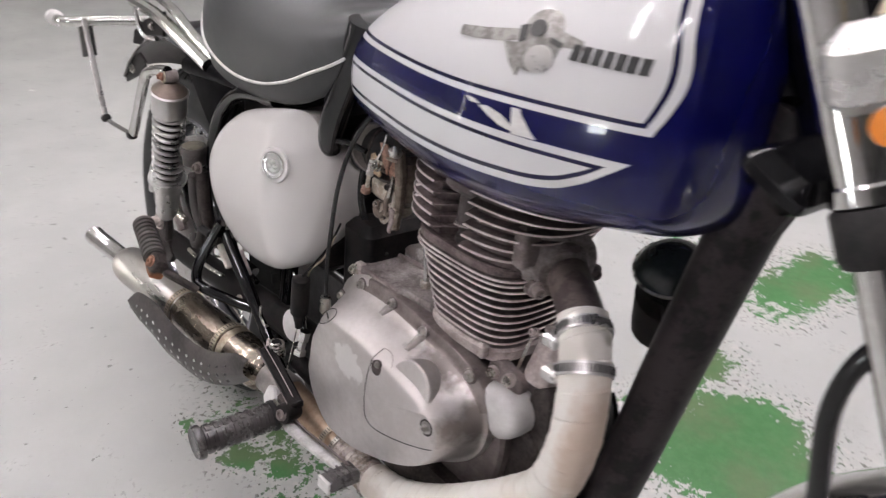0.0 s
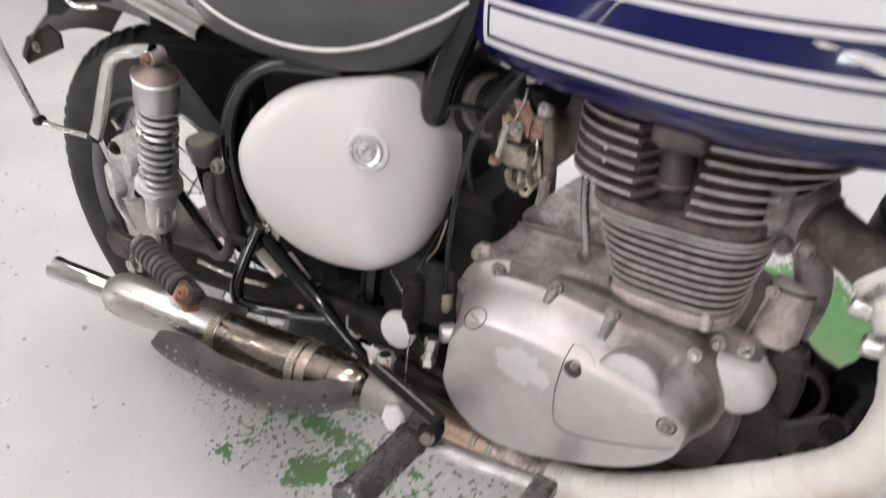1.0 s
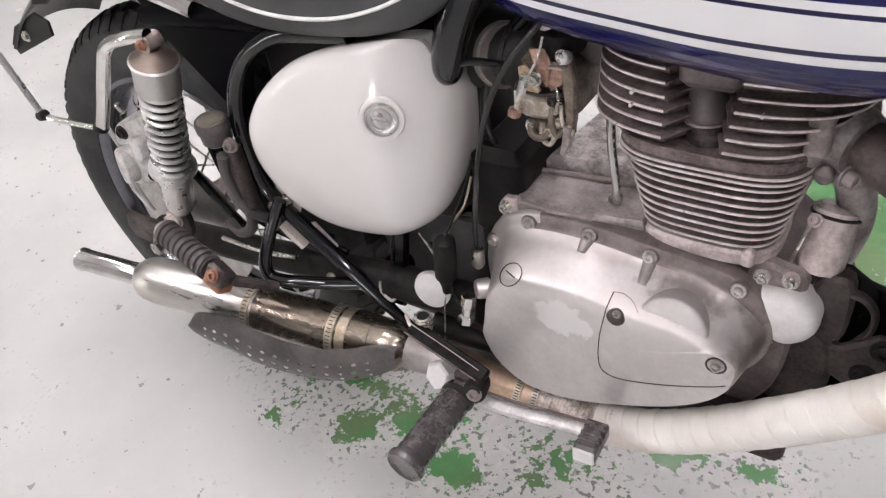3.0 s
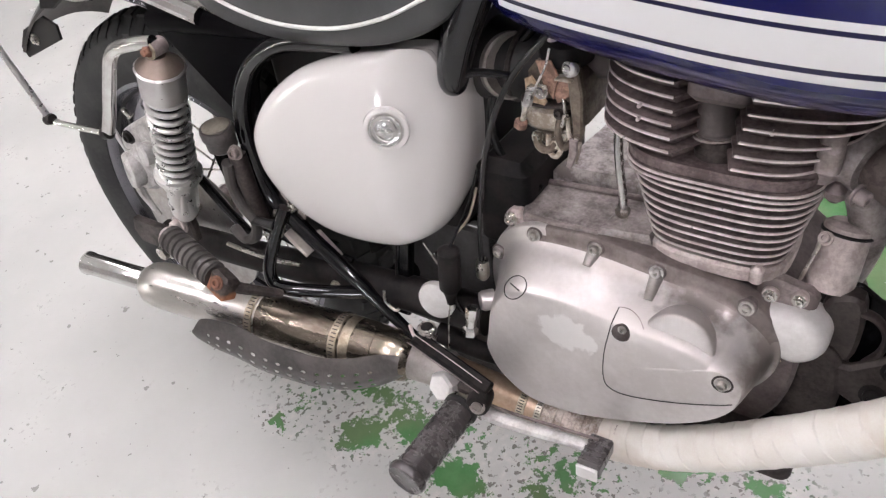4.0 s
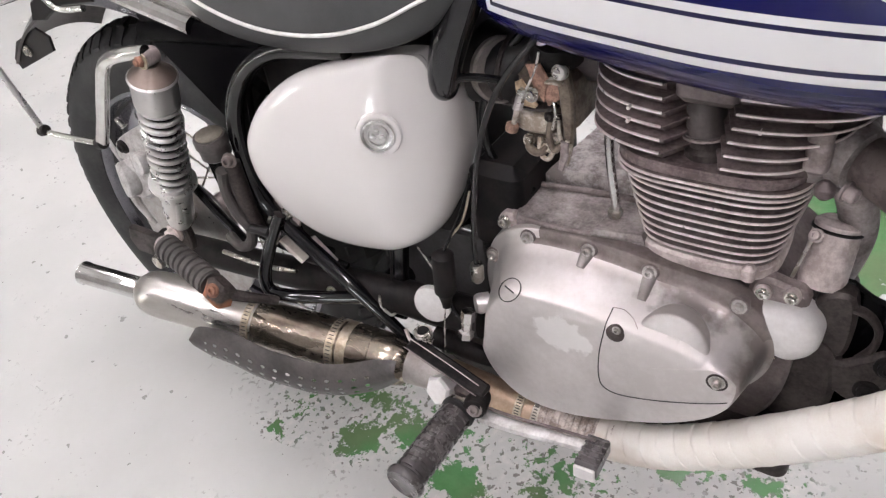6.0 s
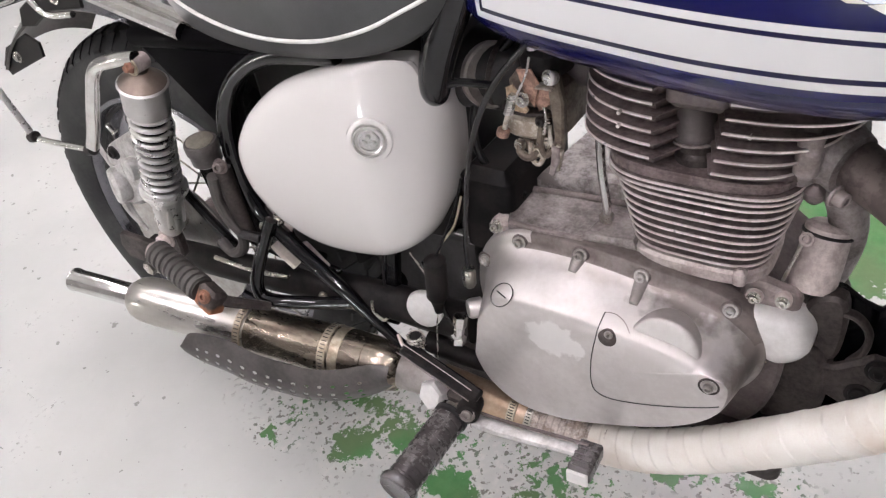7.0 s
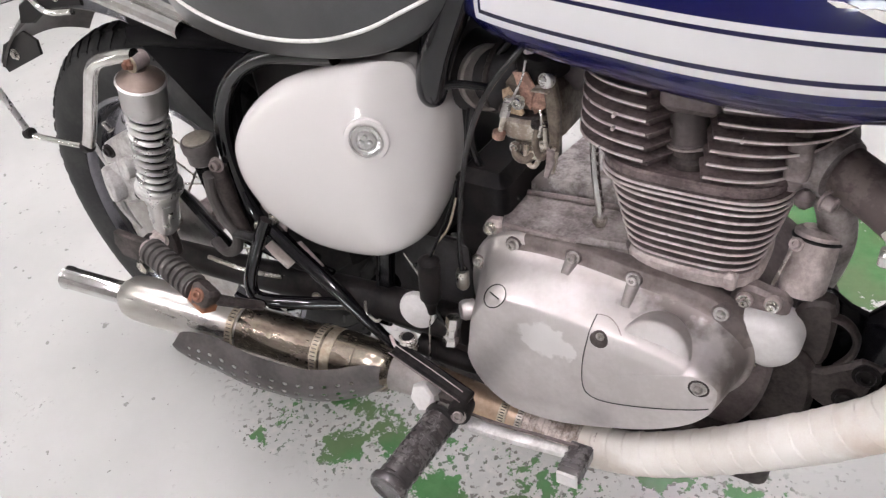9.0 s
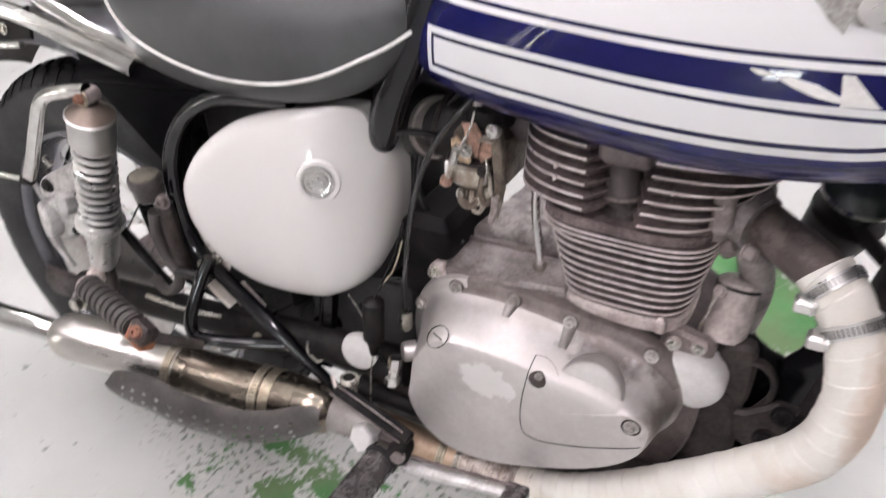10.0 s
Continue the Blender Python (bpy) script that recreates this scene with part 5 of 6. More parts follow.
    part("front_core", slab(shrunk(clipped(superellipse(0.79, 0.0, 0.09, 0.078, 3.2, 96), 0.806, -0.078, 1.0, 0.35), 0.018), "z", 0.606, 0.700, 0.002), FIN_FACE, head)
    part("head_cover", slab(superellipse(0.785, 0.0, 0.088, 0.066, 3.6, 48), "z", 0.692, 0.72, 0.004), FIN_FACE, head, "dark rocker cover under the tank")
    # plug cap and the cast fork round it
    part("plug_tower", turned([(0.0150, 0), (0.0172, 0.001), (0.0178, 0.004), (0.0165, 0.006), (0.0160, 0.028), (0.0150, 0.034), (0.0150, 0.06)], (0.7825, -0.044, 0.6300), (-0.10, 0.12, 1), 28), TOWER, head, "grey spark plug cap in its recess")
    part("plug_collar", turned([(0.0160, 0), (0.0192, 0.001), (0.0192, 0.003), (0.0160, 0.004)], (0.7825, -0.044, 0.6285), (-0.10, 0.12, 1), 28), CAST, head)
    part("plug_seat", turned([(0.019, 0), (0.019, 0.006), (0.016, 0.010), (0.0165, 0.016)], (0.784, -0.042, 0.610), (-0.05, 0.12, 1), 24), GRIME, head)
    part("rocker_block", block(0.760, 0.812, -0.070, -0.02, 0.668, 0.698, 0.008), CASE, head, "cast block above the plug")
    for at in ((0.8315, -0.0795, 0.6605), (0.7260, -0.0785, 0.6630), (0.7255, -0.0785, 0.6505)):
        part("fin_stud", turned([(0.0018, -0.006), (0.0018, -0.0015), (0.0016, -0.0004), (1e-4, -0.0003)], at, (0, -1, 0), 12), FIN_EDGE, head)
    # corner pillars cast through the lower fins
    part("pillar", block(0.829, 0.841, -0.0625, -0.050, 0.494, 0.514, 0.004), CORRODED, core, "pale cast pillar")
    part("head_pillar", block(0.862, 0.881, -0.062, -0.036, 0.618, 0.665, 0.006), CAST, head)
    # exhaust port
    part("exhaust_port", turned([(0.038, -0.03), (0.036, 0.0), (0.041, 0.003), (0.0415, 0.012), (0.038, 0.018), (0.030, 0.022), (0.026, 0.034)], (0.872, -0.006, 0.622), (0.86, -0.48, -0.12), 30), BLOTCHED, head, "stained cast exhaust collar")
    part("collar_lug", block(0.872, 0.888, -0.050, -0.034, 0.588, 0.606, 0.006), CASE, head)
    for y in (-0.052, 0.03):
        screw("flange_nut", (0.896, y, 0.606), (0.86, -0.4, -0.1), head, 0.0065, 0.010, CAST)
    return head


barrel(eng)
oil = part("oil_pipe", sweep([(0.697, -0.03, 0.500), (0.697, -0.03, 0.53), (0.690, -0.027, 0.575), (0.688, -0.02, 0.62), (0.70, -0.005, 0.66)], 0.0045, 12, 5), CHROME, eng, "thin bright oil pipe")
part("union_nut", turned([(0.0085, -0.006), (0.0085, 0.004), (0.0062, 0.006), (0.0062, 0.014), (0.0075, 0.016), (0.0075, 0.022), (0.0045, 0.024)], (0.697, -0.03, 0.497), (0, 0, 1), 6), OLD_CHROME, eng)

# engine mounts ahead of the case
mount = part("engine_mount", slab([(0.884, 0.398), (0.892, 0.410), (0.926, 0.412), (0.955, 0.436), (0.975, 0.432), (0.968, 0.405), (0.962, 0.362), (0.942, 0.362), (0.915, 0.376)], "y", -0.042, -0.030, 0.004), GRIME, moto, "grimy dark engine mounting bracket")
part("back_plate", slab(spline([(0.905, 0.485), (0.95, 0.468), (0.975, 0.515), (0.994, 0.46), (0.985, 0.41), (0.955, 0.33), (0.9, 0.29), (0.88, 0.33), (0.9, 0.40)], 3, True), "y", -0.012, -0.004, 0.002), BLACK, mount, "black bracket plate")
part("lower_arm", sweep([(0.885, -0.03, 0.300), (0.92, -0.03, 0.312), (0.95, -0.03, 0.340), (0.962, -0.03, 0.372)], [0.010, 0.011, 0.011, 0.010], 12, 5, flat=1.2), DUSTY_BLACK, mount)
part("upright", slab(spline([(0.890, 0.420), (0.890, 0.464), (0.900, 0.484), (0.922, 0.486), (0.928, 0.45), (0.924, 0.414), (0.905, 0.41)], 3, True), "y", -0.036, -0.014, 0.004), GRIME, mount, "grimy cast upright")
for x, z in ((0.962, 0.424), (0.951, 0.388)):
    screw("mount_bolt", (x, -0.043, z), (0, -1, 0.1), mount, 0.0085, 0.006, DUSTY_BLACK)
part("wiring_loop", sweep([(0.915, -0.03, 0.472), (0.934, -0.03, 0.469), (0.946, -0.03, 0.454), (0.946, -0.03, 0.432), (0.936, -0.03, 0.412)], 0.006, 10, 6, flat=0.6), GRIME, moto, "grimy bent strap")
# added dark filler that stands in for the black shadow under the gearbox
part("shadow_fill_block", block(0.47, 0.66, -0.074, 0.07, 0.225, 0.345, 0.014), GRIME, moto, "dark block added to fill the shadow below the gearbox")
part("rear_block", block(0.535, 0.60, -0.05, 0.1, 0.36, 0.55, 0.012), DUSTY_BLACK, moto, "dark block behind the gearbox")

# ---- carburettor and intake
carb = part("carburettor", block(0.601, 0.662, -0.044, 0.03, 0.600, 0.668, 0.010), CARB_BODY, moto, "stained beige carburettor with copper-toned linkage plates")
part("float_bowl", slab(superellipse(0.6215, -0.030, 0.0225, 0.026, 3.4, 32), "z", 0.6035, 0.6310, 0.006), STAINED, carb, "fuel-stained beige float bowl")
part("bowl_flange", slab(superellipse(0.6225, -0.030, 0.0255, 0.0285, 3.4, 32), "z", 0.6315, 0.6350, 0.001), GRIME, carb)
part("cap", turned([(0.024, 0), (0.027, 0.003), (0.027, 0.014), (0.022, 0.022), (0.012, 0.026), (1e-4, 0.0265)], (0.636, -0.02, 0.672), (0.1, -0.3, 1), 26), DUSTY_BLACK, carb, "dark domed cap")
part("linkage_plate", slab([(0.619, 0.676), (0.634, 0.678), (0.642, 0.664), (0.638, 0.650), (0.636, 0.640), (0.626, 0.654)], "y", -0.054, -0.0515, 0.0008), COPPER, carb, "copper-toned throttle plate")
part("linkage_plate", slab([(0.642, 0.662), (0.656, 0.662), (0.651, 0.644), (0.638, 0.634), (0.634, 0.646)], "y", -0.050, -0.0478, 0.0008), COPPER, carb, "copper-toned throttle plate")
part("plate_lip", block(0.640, 0.657, -0.060, -0.048, 0.6625, 0.6645, 0.0008), STAINED, carb)
part("linkage_plate", slab([(0.6105, 0.660), (0.618, 0.664), (0.6245, 0.655), (0.6330, 0.640), (0.630, 0.636), (0.617, 0.637), (0.611, 0.646)], "y", -0.0605, -0.058, 0.0008), COPPER_PALE, carb, "brass-coloured throttle arm")
part("bowl_drain", sweep([(0.617, -0.050, 0.600), (0.618, -0.054, 0.590), (0.626, -0.056, 0.586), (0.634, -0.054, 0.589), (0.636, -0.050, 0.598)], 0.0042, 10, 5), CARB_BODY, carb, "grimy bent drain tube")
part("bowl_drain", sweep([(0.641, -0.050, 0.622), (0.641, -0.056, 0.606), (0.647, -0.058, 0.594), (0.654, -0.056, 0.600)], 0.0034, 10, 5), CARB_BODY, carb)
part("foot_lever", slab([(0.654, 0.606), (0.662, 0.604), (0.662, 0.590), (0.655, 0.572), (0.650, 0.574), (0.653, 0.590)], "y", -0.060, -0.056, 0.0012), CAST, carb)
part("top_bolt", turned([(0.0062, -0.006), (0.0066, 0.0), (0.0066, 0.004), (0.005, 0.006), (1e-4, 0.0062)], (0.6560, -0.058, 0.6750), (0.1, -0.9, 0.4), 18), SATIN, carb, "bright domed screw")
for k in range(9):
    a = k * 2.39996
    screw("body_screw", (0.632 + 0.024 * math.cos(a) * (0.4 + 0.07 * k), -0.0445, 0.634 + 0.028 * math.sin(a) * (0.4 + 0.07 * k)), (0.05, -1, 0.15), carb, 0.0026, 0.004, OLD_CHROME if k % 3 == 0 else GRIME)
part("side_bracket", slab([(0.648, 0.676), (0.659, 0.676), (0.665, 0.648), (0.664, 0.610), (0.657, 0.575), (0.651, 0.576), (0.654, 0.612), (0.651, 0.65)], "y", -0.054, -0.044, 0.002), CARB_BODY, carb, "grimy upright bracket")
part("bracket_foot", slab([(0.655, 0.602), (0.664, 0.600), (0.660, 0.578), (0.652, 0.576)], "y", -0.058, -0.052, 0.001), STAINED, carb)
part("accelerator_pump", block(0.612, 0.652, -0.048, -0.02, 0.583, 0.606, 0.007), CARB_BODY, carb, "grimy pump body")
part("throttle_rod", sweep([(0.620, -0.062, 0.656), (0.611, -0.062, 0.630), (0.605, -0.060, 0.612)], 0.0028, 8, 3), STAINED, carb)
part("rod_knob", turned([(0.004, 0), (0.0065, 0.002), (0.0065, 0.008), (0.004, 0.010)], (0.606, -0.061, 0.617), (-0.3, 0, -1), 14), COPPER, carb, "rusty-red rod end")
part("return_spring", sweep([np.array((0.613, -0.063, 0.634)) + np.array((0.007 * i / 70, 0, 0.022 * i / 70)) + 0.0042 * np.array((math.cos(i * 0.9), math.sin(i * 0.9), 0)) for i in range(71)], 0.0009, 5, 1), SATIN, carb, "small return spring")
for at, r, m in (((0.627, -0.060, 0.650), 0.005, OLD_CHROME), ((0.654, -0.058, 0.676), 0.0044, OLD_CHROME), ((0.641, -0.052, 0.626), 0.004, GRIME), ((0.616, -0.05, 0.595), 0.0042, OLD_CHROME), ((0.636, -0.05, 0.592), 0.0048, STAINED), ((0.646, -0.05, 0.602), 0.004, STAINED)):
    screw("carb_screw", at, (0.05, -1, 0.2), carb, r, 0.006, m)
for pts, r, m in (
    ([(0.646, -0.045, 0.625), (0.650, -0.052, 0.606), (0.656, -0.055, 0.598), (0.66, -0.055, 0.606)], 0.0022, STAINED),
    ([(0.628, -0.05, 0.600), (0.630, -0.055, 0.586), (0.638, -0.055, 0.580), (0.643, -0.05, 0.590)], 0.0026, STAINED),
    ([(0.634, -0.055, 0.690), (0.630, -0.057, 0.672), (0.622, -0.06, 0.655)], 0.0012, SATIN),
    ([(0.644, -0.05, 0.64), (0.648, -0.055, 0.63), (0.645, -0.056, 0.615)], 0.0018, OLD_CHROME),
):
    part("fuel_tube", sweep(pts, r, 8, 5), m, carb)
for at, w in (((0.634, -0.045, 0.694), 0.006), ((0.645, -0.045, 0.696), 0.005)):
    part("cable_stop", turned([(w, 0), (w, 0.012), (w * 0.7, 0.014), (w * 0.7, 0.02)], at, (-0.2, 0, 1), 6), CORRODED, carb, "pale cable adjuster")
part("intake_boot", sweep([(0.635, 0, 0.66), (0.66, 0, 0.668), (0.7, 0, 0.672)], [0.024, 0.025, 0.025], 22, 4), TOWER, moto, "dusty cast intake stub")
part("stub_band", turned([(0.0275, -0.005), (0.031, -0.004), (0.031, 0.004), (0.0275, 0.005)], (0.6885, 0.0, 0.6705), (1, 0, 0.1), 28), RUBBER, moto, "black rubber band on the intake stub")
part("airbox_boot", sweep([(0.615, -0.005, 0.648), (0.585, -0.01, 0.648), (0.55, -0.01, 0.65)], [0.032, 0.036, 0.042], 22, 4), RUBBER, moto, "black rubber air box boot")
part("boot_clamp", turned([(0.0365, -0.003), (0.038, -0.002), (0.038, 0.002), (0.0365, 0.003)], (0.583, -0.01, 0.648), (-1, 0, 0.05), 28), GRIME, moto, "dark band clamp")
part("boot_face", turned([(0.029, -0.008), (0.0325, -0.004), (0.0325, 0.003), (0.030, 0.005), (0.027, 0.003), (1e-4, 0.001)], (0.580, -0.030, 0.654), (0.82, -0.52, 0.2), 30), AIR_CUP, moto, "dusty grey boot flange")

# ---- exhaust
head_pipe = part("header_pipe", sweep([(0.875, -0.004, 0.622), (0.895, -0.012, 0.617), (0.920, -0.029, 0.612), (0.945, -0.046, 0.607), (0.966, -0.060, 0.598), (0.982, -0.070, 0.577)], [0.0215, 0.022, 0.022, 0.022, 0.022, 0.021], 22, 5), PIPE_BROWN, moto, "oxidised header pipe wrapped in white heat tape")
WRAP_PATH = [(0.958, -0.056, 0.607), (0.980, -0.072, 0.588), (0.998, -0.088, 0.556), (1.005, -0.099, 0.508), (0.991, -0.104, 0.453), (0.953, -0.105, 0.409), (0.909, -0.104, 0.368), (0.862, -0.103, 0.328), (0.820, -0.103, 0.297), (0.778, -0.103, 0.272), (0.745, -0.103, 0.259), (0.715, -0.103, 0.253)]


def wrapped(path, radius, pitch, step_height, per=56):
    """A tape-wrapped tube: each turn overlaps the last with a small step."""
    pts = spline(path, per)
    run = 0.0
    bm = bmesh.new()
    rings, side = [], None
    for i, q in enumerate(pts):
        a, b = pts[max(i - 1, 0)], pts[min(i + 1, len(pts) - 1)]
        run += np.linalg.norm(q - a)
        t = (b - a) / np.linalg.norm(b - a)
        if side is None:
            side = np.cross(t, (0, 1, 0))
        side = side - t * (side @ t)
        side /= np.linalg.norm(side)
        up = np.cross(side, t)
        ring = []
        for s in np.linspace(0, 2 * math.pi, 28, endpoint=False):
            phase = (run / pitch + s / (2 * math.pi)) % 1.0
            r = radius + step_height * (1 - phase) - (0.0010 if phase < 0.05 else 0.0) + 0.0006 * noise.noise(Vector((run * 60, math.cos(s) * 1.5, math.sin(s) * 1.5)))
            ring.append(q + r * (math.cos(s) * side + math.sin(s) * up))
        rings.append(ring)
    skin(bm, rings)
    return bm


part("heat_wrap", wrapped(WRAP_PATH, 0.0236, 0.022, 0.0008), patched(WRAP, [(1.022, 0.52, 0.014, 0.07, (0.52, 0.32, 0.2), 0.55, 0.5), (0.99, 0.425, 0.03, 0.02, (0.55, 0.36, 0.24), 0.4, 0.5), (0.74, 0.262, 0.06, 0.014, (0.5, 0.4, 0.32), 0.5, 0.5)]), head_pipe, "white woven heat wrap, browned at the front", 25)
part("scorched_wrap", wrapped([(0.738, -0.103, 0.2572), (0.71, -0.103, 0.2525), (0.68, -0.103, 0.251), (0.65, -0.103, 0.2515), (0.632, -0.103, 0.2525)], 0.0222, 0.0085, 0.0014), BURNT_WRAP, head_pipe, "brown scorched end of the wrap", 25)
part("link_pipe", sweep([(0.645, -0.103, 0.2515), (0.60, -0.105, 0.2555), (0.555, -0.112, 0.268), (0.515, -0.119, 0.279)], [0.020, 0.021, 0.021, 0.0215], 22, 4), TAN_PIPE, head_pipe, "straw-tinted steel link pipe")


def band(name, at, direction, r, mat, w=0.005, teeth=True, box=None):
    """A worm-drive clamp: band, punched slots and screw housing in one piece."""
    bm = turned([(r, -w), (r + 0.0012, -w), (r + 0.0012, w), (r, w)], at, direction, 40)
    d, s, u = axes_of(direction)
    o = np.array(at, float)
    if teeth:
        known = len(bm.faces)
        for i in range(44):
            a = 2 * math.pi * i / 44
            p = o + (r + 0.0013) * (math.cos(a) * s + math.sin(a) * u)
            sweep([p - d * w * 0.6, p + d * w * 0.6], 0.0008, 4, 1, bm=bm)
        bm.faces.ensure_lookup_table()
        for f in bm.faces[known:]:
            f.material_index = 1
    if box is not None:
        known = len(bm.faces)
        p = np.array(box)
        block(p[0] - 0.009, p[0] + 0.009, p[1] - 0.008, p[1] + 0.008, p[2] - 0.007, p[2] + 0.007, 0.003, bm)
    return part(name, bm, [mat, DARK_GROOVE], moto, "slotted steel hose clamp")


band("header_clamp", (0.969, -0.064, 0.599), (0.70, -0.50, -0.52), 0.0250, SATIN, 0.0055, True, (0.952, -0.084, 0.588))
band("header_clamp", (0.989, -0.080, 0.574), (0.50, -0.42, -0.75), 0.0252, SATIN, 0.0060, True, (0.968, -0.098, 0.566))
band("wrap_clamp", (0.614, -0.104, 0.254), (-1, -0.05, 0.06), 0.0222, BRASS, 0.005)
band("wrap_clamp", (0.637, -0.103, 0.2522), (-1, -0.02, 0.03), 0.0238, OLD_CHROME, 0.004)

SIL = np.array((0.419, -0.135, 0.2856))
SDIR = np.array((-1.0, -0.165, 0.07))
SDIR /= np.linalg.norm(SDIR)
sil = part("silencer", turned([(0.0325, 0.165), (0.0335, 0.172), (0.0335, 0.335), (0.0325, 0.350), (0.029, 0.363), (0.023, 0.372), (0.0175, 0.376)], SIL, SDIR, 44), STEEL, moto, "short stainless silencer with tan heat stains")
part("middle_shell", turned([(0.0325, 0.036), (0.033, 0.04), (0.033, 0.170), (0.0325, 0.172)], SIL, SDIR, 44), HEATED, sil, "heat-browned middle shell")
part("joint_ring", turned([(0.0325, 0.026), (0.0342, 0.028), (0.0342, 0.040), (0.0325, 0.042)], SIL, SDIR, 44), BRASS, sil, "straw-coloured joint ring")
part("mesh_sleeve", turned([(0.032, -0.004), (0.0338, -0.002), (0.0338, 0.027), (0.032, 0.029)], SIL, SDIR, 44), HEATED, sil, "dark sooty sleeve")
part("front_bulb", turned([(0.023, -0.052), (0.029, -0.046), (0.0325, -0.032), (0.034, -0.016), (0.033, 0.0)], SIL, SDIR, 44), HEATED, sil, "heat-stained rounded front end")
part("inlet_pipe", turned([(0.022, -0.105), (0.0245, -0.10), (0.0245, -0.05), (0.023, -0.045)], SIL, SDIR, 36), DULL_PIPE, sil, "dull grey inlet pipe")
part("tail_pipe", turned([(0.0165, 0.36), (0.0165, 0.480), (0.0178, 0.482), (0.0178, 0.486), (0.0155, 0.486), (0.015, 0.42), (1e-4, 0.419)], SIL, SDIR, 30), CHROME, sil, "polished tail pipe")
band("silencer_clamp", tuple(SIL + SDIR * 0.050), tuple(SDIR), 0.0338, BRASS, 0.0055)
band("silencer_clamp", tuple(SIL + SDIR * 0.177), tuple(SDIR), 0.0342, BRASS, 0.0055)

SHIELD_LINE = [  # upper edge and lower edge of the heat shield, from its rear end to its front end
    ((0.188, -0.227, 0.308), (0.181, -0.228, 0.292)), ((0.198, -0.225, 0.322), (0.183, -0.2275, 0.276)), ((0.222, -0.221, 0.328), (0.198, -0.2255, 0.266)), ((0.259, -0.214, 0.326), (0.229, -0.219, 0.256)),
    ((0.296, -0.207, 0.3105), (0.268, -0.212, 0.242)), ((0.335, -0.199, 0.302), (0.308, -0.204, 0.237)), ((0.375, -0.191, 0.3015), (0.354, -0.195, 0.236)),
    ((0.417, -0.183, 0.313), (0.402, -0.186, 0.249)), ((0.459, -0.175, 0.332), (0.451, -0.177, 0.275)), ((0.484, -0.166, 0.332), (0.480, -0.168, 0.297)),
]


def heat_shield():
    """A bent, perforated strip, rolled convex, held off the silencer's outer side."""
    rows = spline([np.concatenate(p) for p in SHIELD_LINE], 9)
    cols, wide = len(rows) - 1, 16
    out = np.array((0.25, -0.72, 0.42))

    def point(i, j, lift):
        top, low = rows[min(int(i), cols)][:3], rows[min(int(i), cols)][3:]
        if i != int(i):
            r = rows[int(i)] * (1 - (i % 1)) + rows[int(i) + 1] * (i % 1)
            top, low = r[:3], r[3:]
        f = j / wide
        return top + (low - top) * f + out * (0.013 * math.sin(math.pi * f) ** 0.8 + lift) + np.array((0, 0.02, -0.012)) * max(0, f - 0.75)

    bm = bmesh.new()
    holes = {(i, j) for i in range(17, cols - 9, 4) for j in (6, 10, 13)}
    for lift in (0.0, -0.0016):
        grid = {(i, j): bm.verts.new(tuple(point(i, j, lift))) for i in range(cols + 1) for j in range(wide + 1)}
        for i in range(cols):
            for j in range(wide):
                cell = (i, j)
                near = [(a, b) for a, b in holes if a <= i < a + 2 and b <= j < b + 2]
                if not near:
                    bm.faces.new([grid[i, j], grid[i + 1, j], grid[i + 1, j + 1], grid[i, j + 1]])
    for a, b in holes:
        rim = []
        for lift in (0.0, -0.0016):
            outer, inner = [], []
            for k in range(8):
                t = math.pi * k / 4 + math.pi / 4
                sx, sz = max(-1, min(1, 1.415 * math.cos(t))), max(-1, min(1, 1.415 * math.sin(t)))
                outer.append(bm.verts.new(tuple(point(a + 1 + sx, b + 1 + sz, lift))))
                inner.append(bm.verts.new(tuple(point(a + 1 + 0.78 * math.cos(t), b + 1 + 0.78 * math.sin(t), lift))))
            for k in range(8):
                bm.faces.new((outer[k], outer[(k + 1) % 8], inner[(k + 1) % 8], inner[k]))
            rim.append(inner)
        for k in range(8):
            bm.faces.new((rim[0][k], rim[0][(k + 1) % 8], rim[1][(k + 1) % 8], rim[1][k]))
    return part("heat_shield", bm, SHIELD, moto, "matt black perforated heat shield", 60)


heat_shield()

# ---- pillion peg folded beside the silencer
PA, PB = np.array((0.140, -0.186, 0.414)), np.array((0.234, -0.202, 0.394))
PD = (PB - PA) / np.linalg.norm(PB - PA)
peg = part("pillion_peg", sweep([PA, PB], 0.0150, 18, 1), DUST_RUBBER, moto, "folded pillion peg with ribbed rubber")
for i in range(9):
    o = PA + (PB - PA) * (0.06 + 0.88 * i / 8)
    part("rubber_rib", turned([(0.0150, -0.0040), (0.0176, -0.0028), (0.0176, 0.0028), (0.0150, 0.0040)], o, PD, 20), DUST_RUBBER, peg)
clev = block(-0.017, 0.017, -0.012, 0.012, -0.0165, 0.0165, 0.005)
part("peg_end", moved(clev, Matrix.Translation((0.252, -0.206, 0.389)) @ Euler((radians(-30), radians(14), radians(-12))).to_matrix().to_4x4()), patched(GRIME.copy(), [(0.250, 0.376, 0.020, 0.010, (0.42, 0.17, 0.075), 0.9, 0.35), (0.236, 0.392, 0.007, 0.012, (0.34, 0.13, 0.07), 0.8, 0.4)]), peg, "rusty peg clevis")
screw("clevis_pin", (0.256, -0.2165, 0.4015), (0.1, -0.85, 0.5), peg, 0.0065, 0.004, RUST)
part("peg_bracket", sweep([(0.262, -0.200, 0.384), (0.280, -0.186, 0.374), (0.300, -0.162, 0.356)], [0.008, 0.007, 0.006], 10, 5), GRIME, peg, "rusty dark peg bracket")
screw("peg_bolt", tuple(PA), tuple(-PD), peg, 0.011, 0.008, CAST)

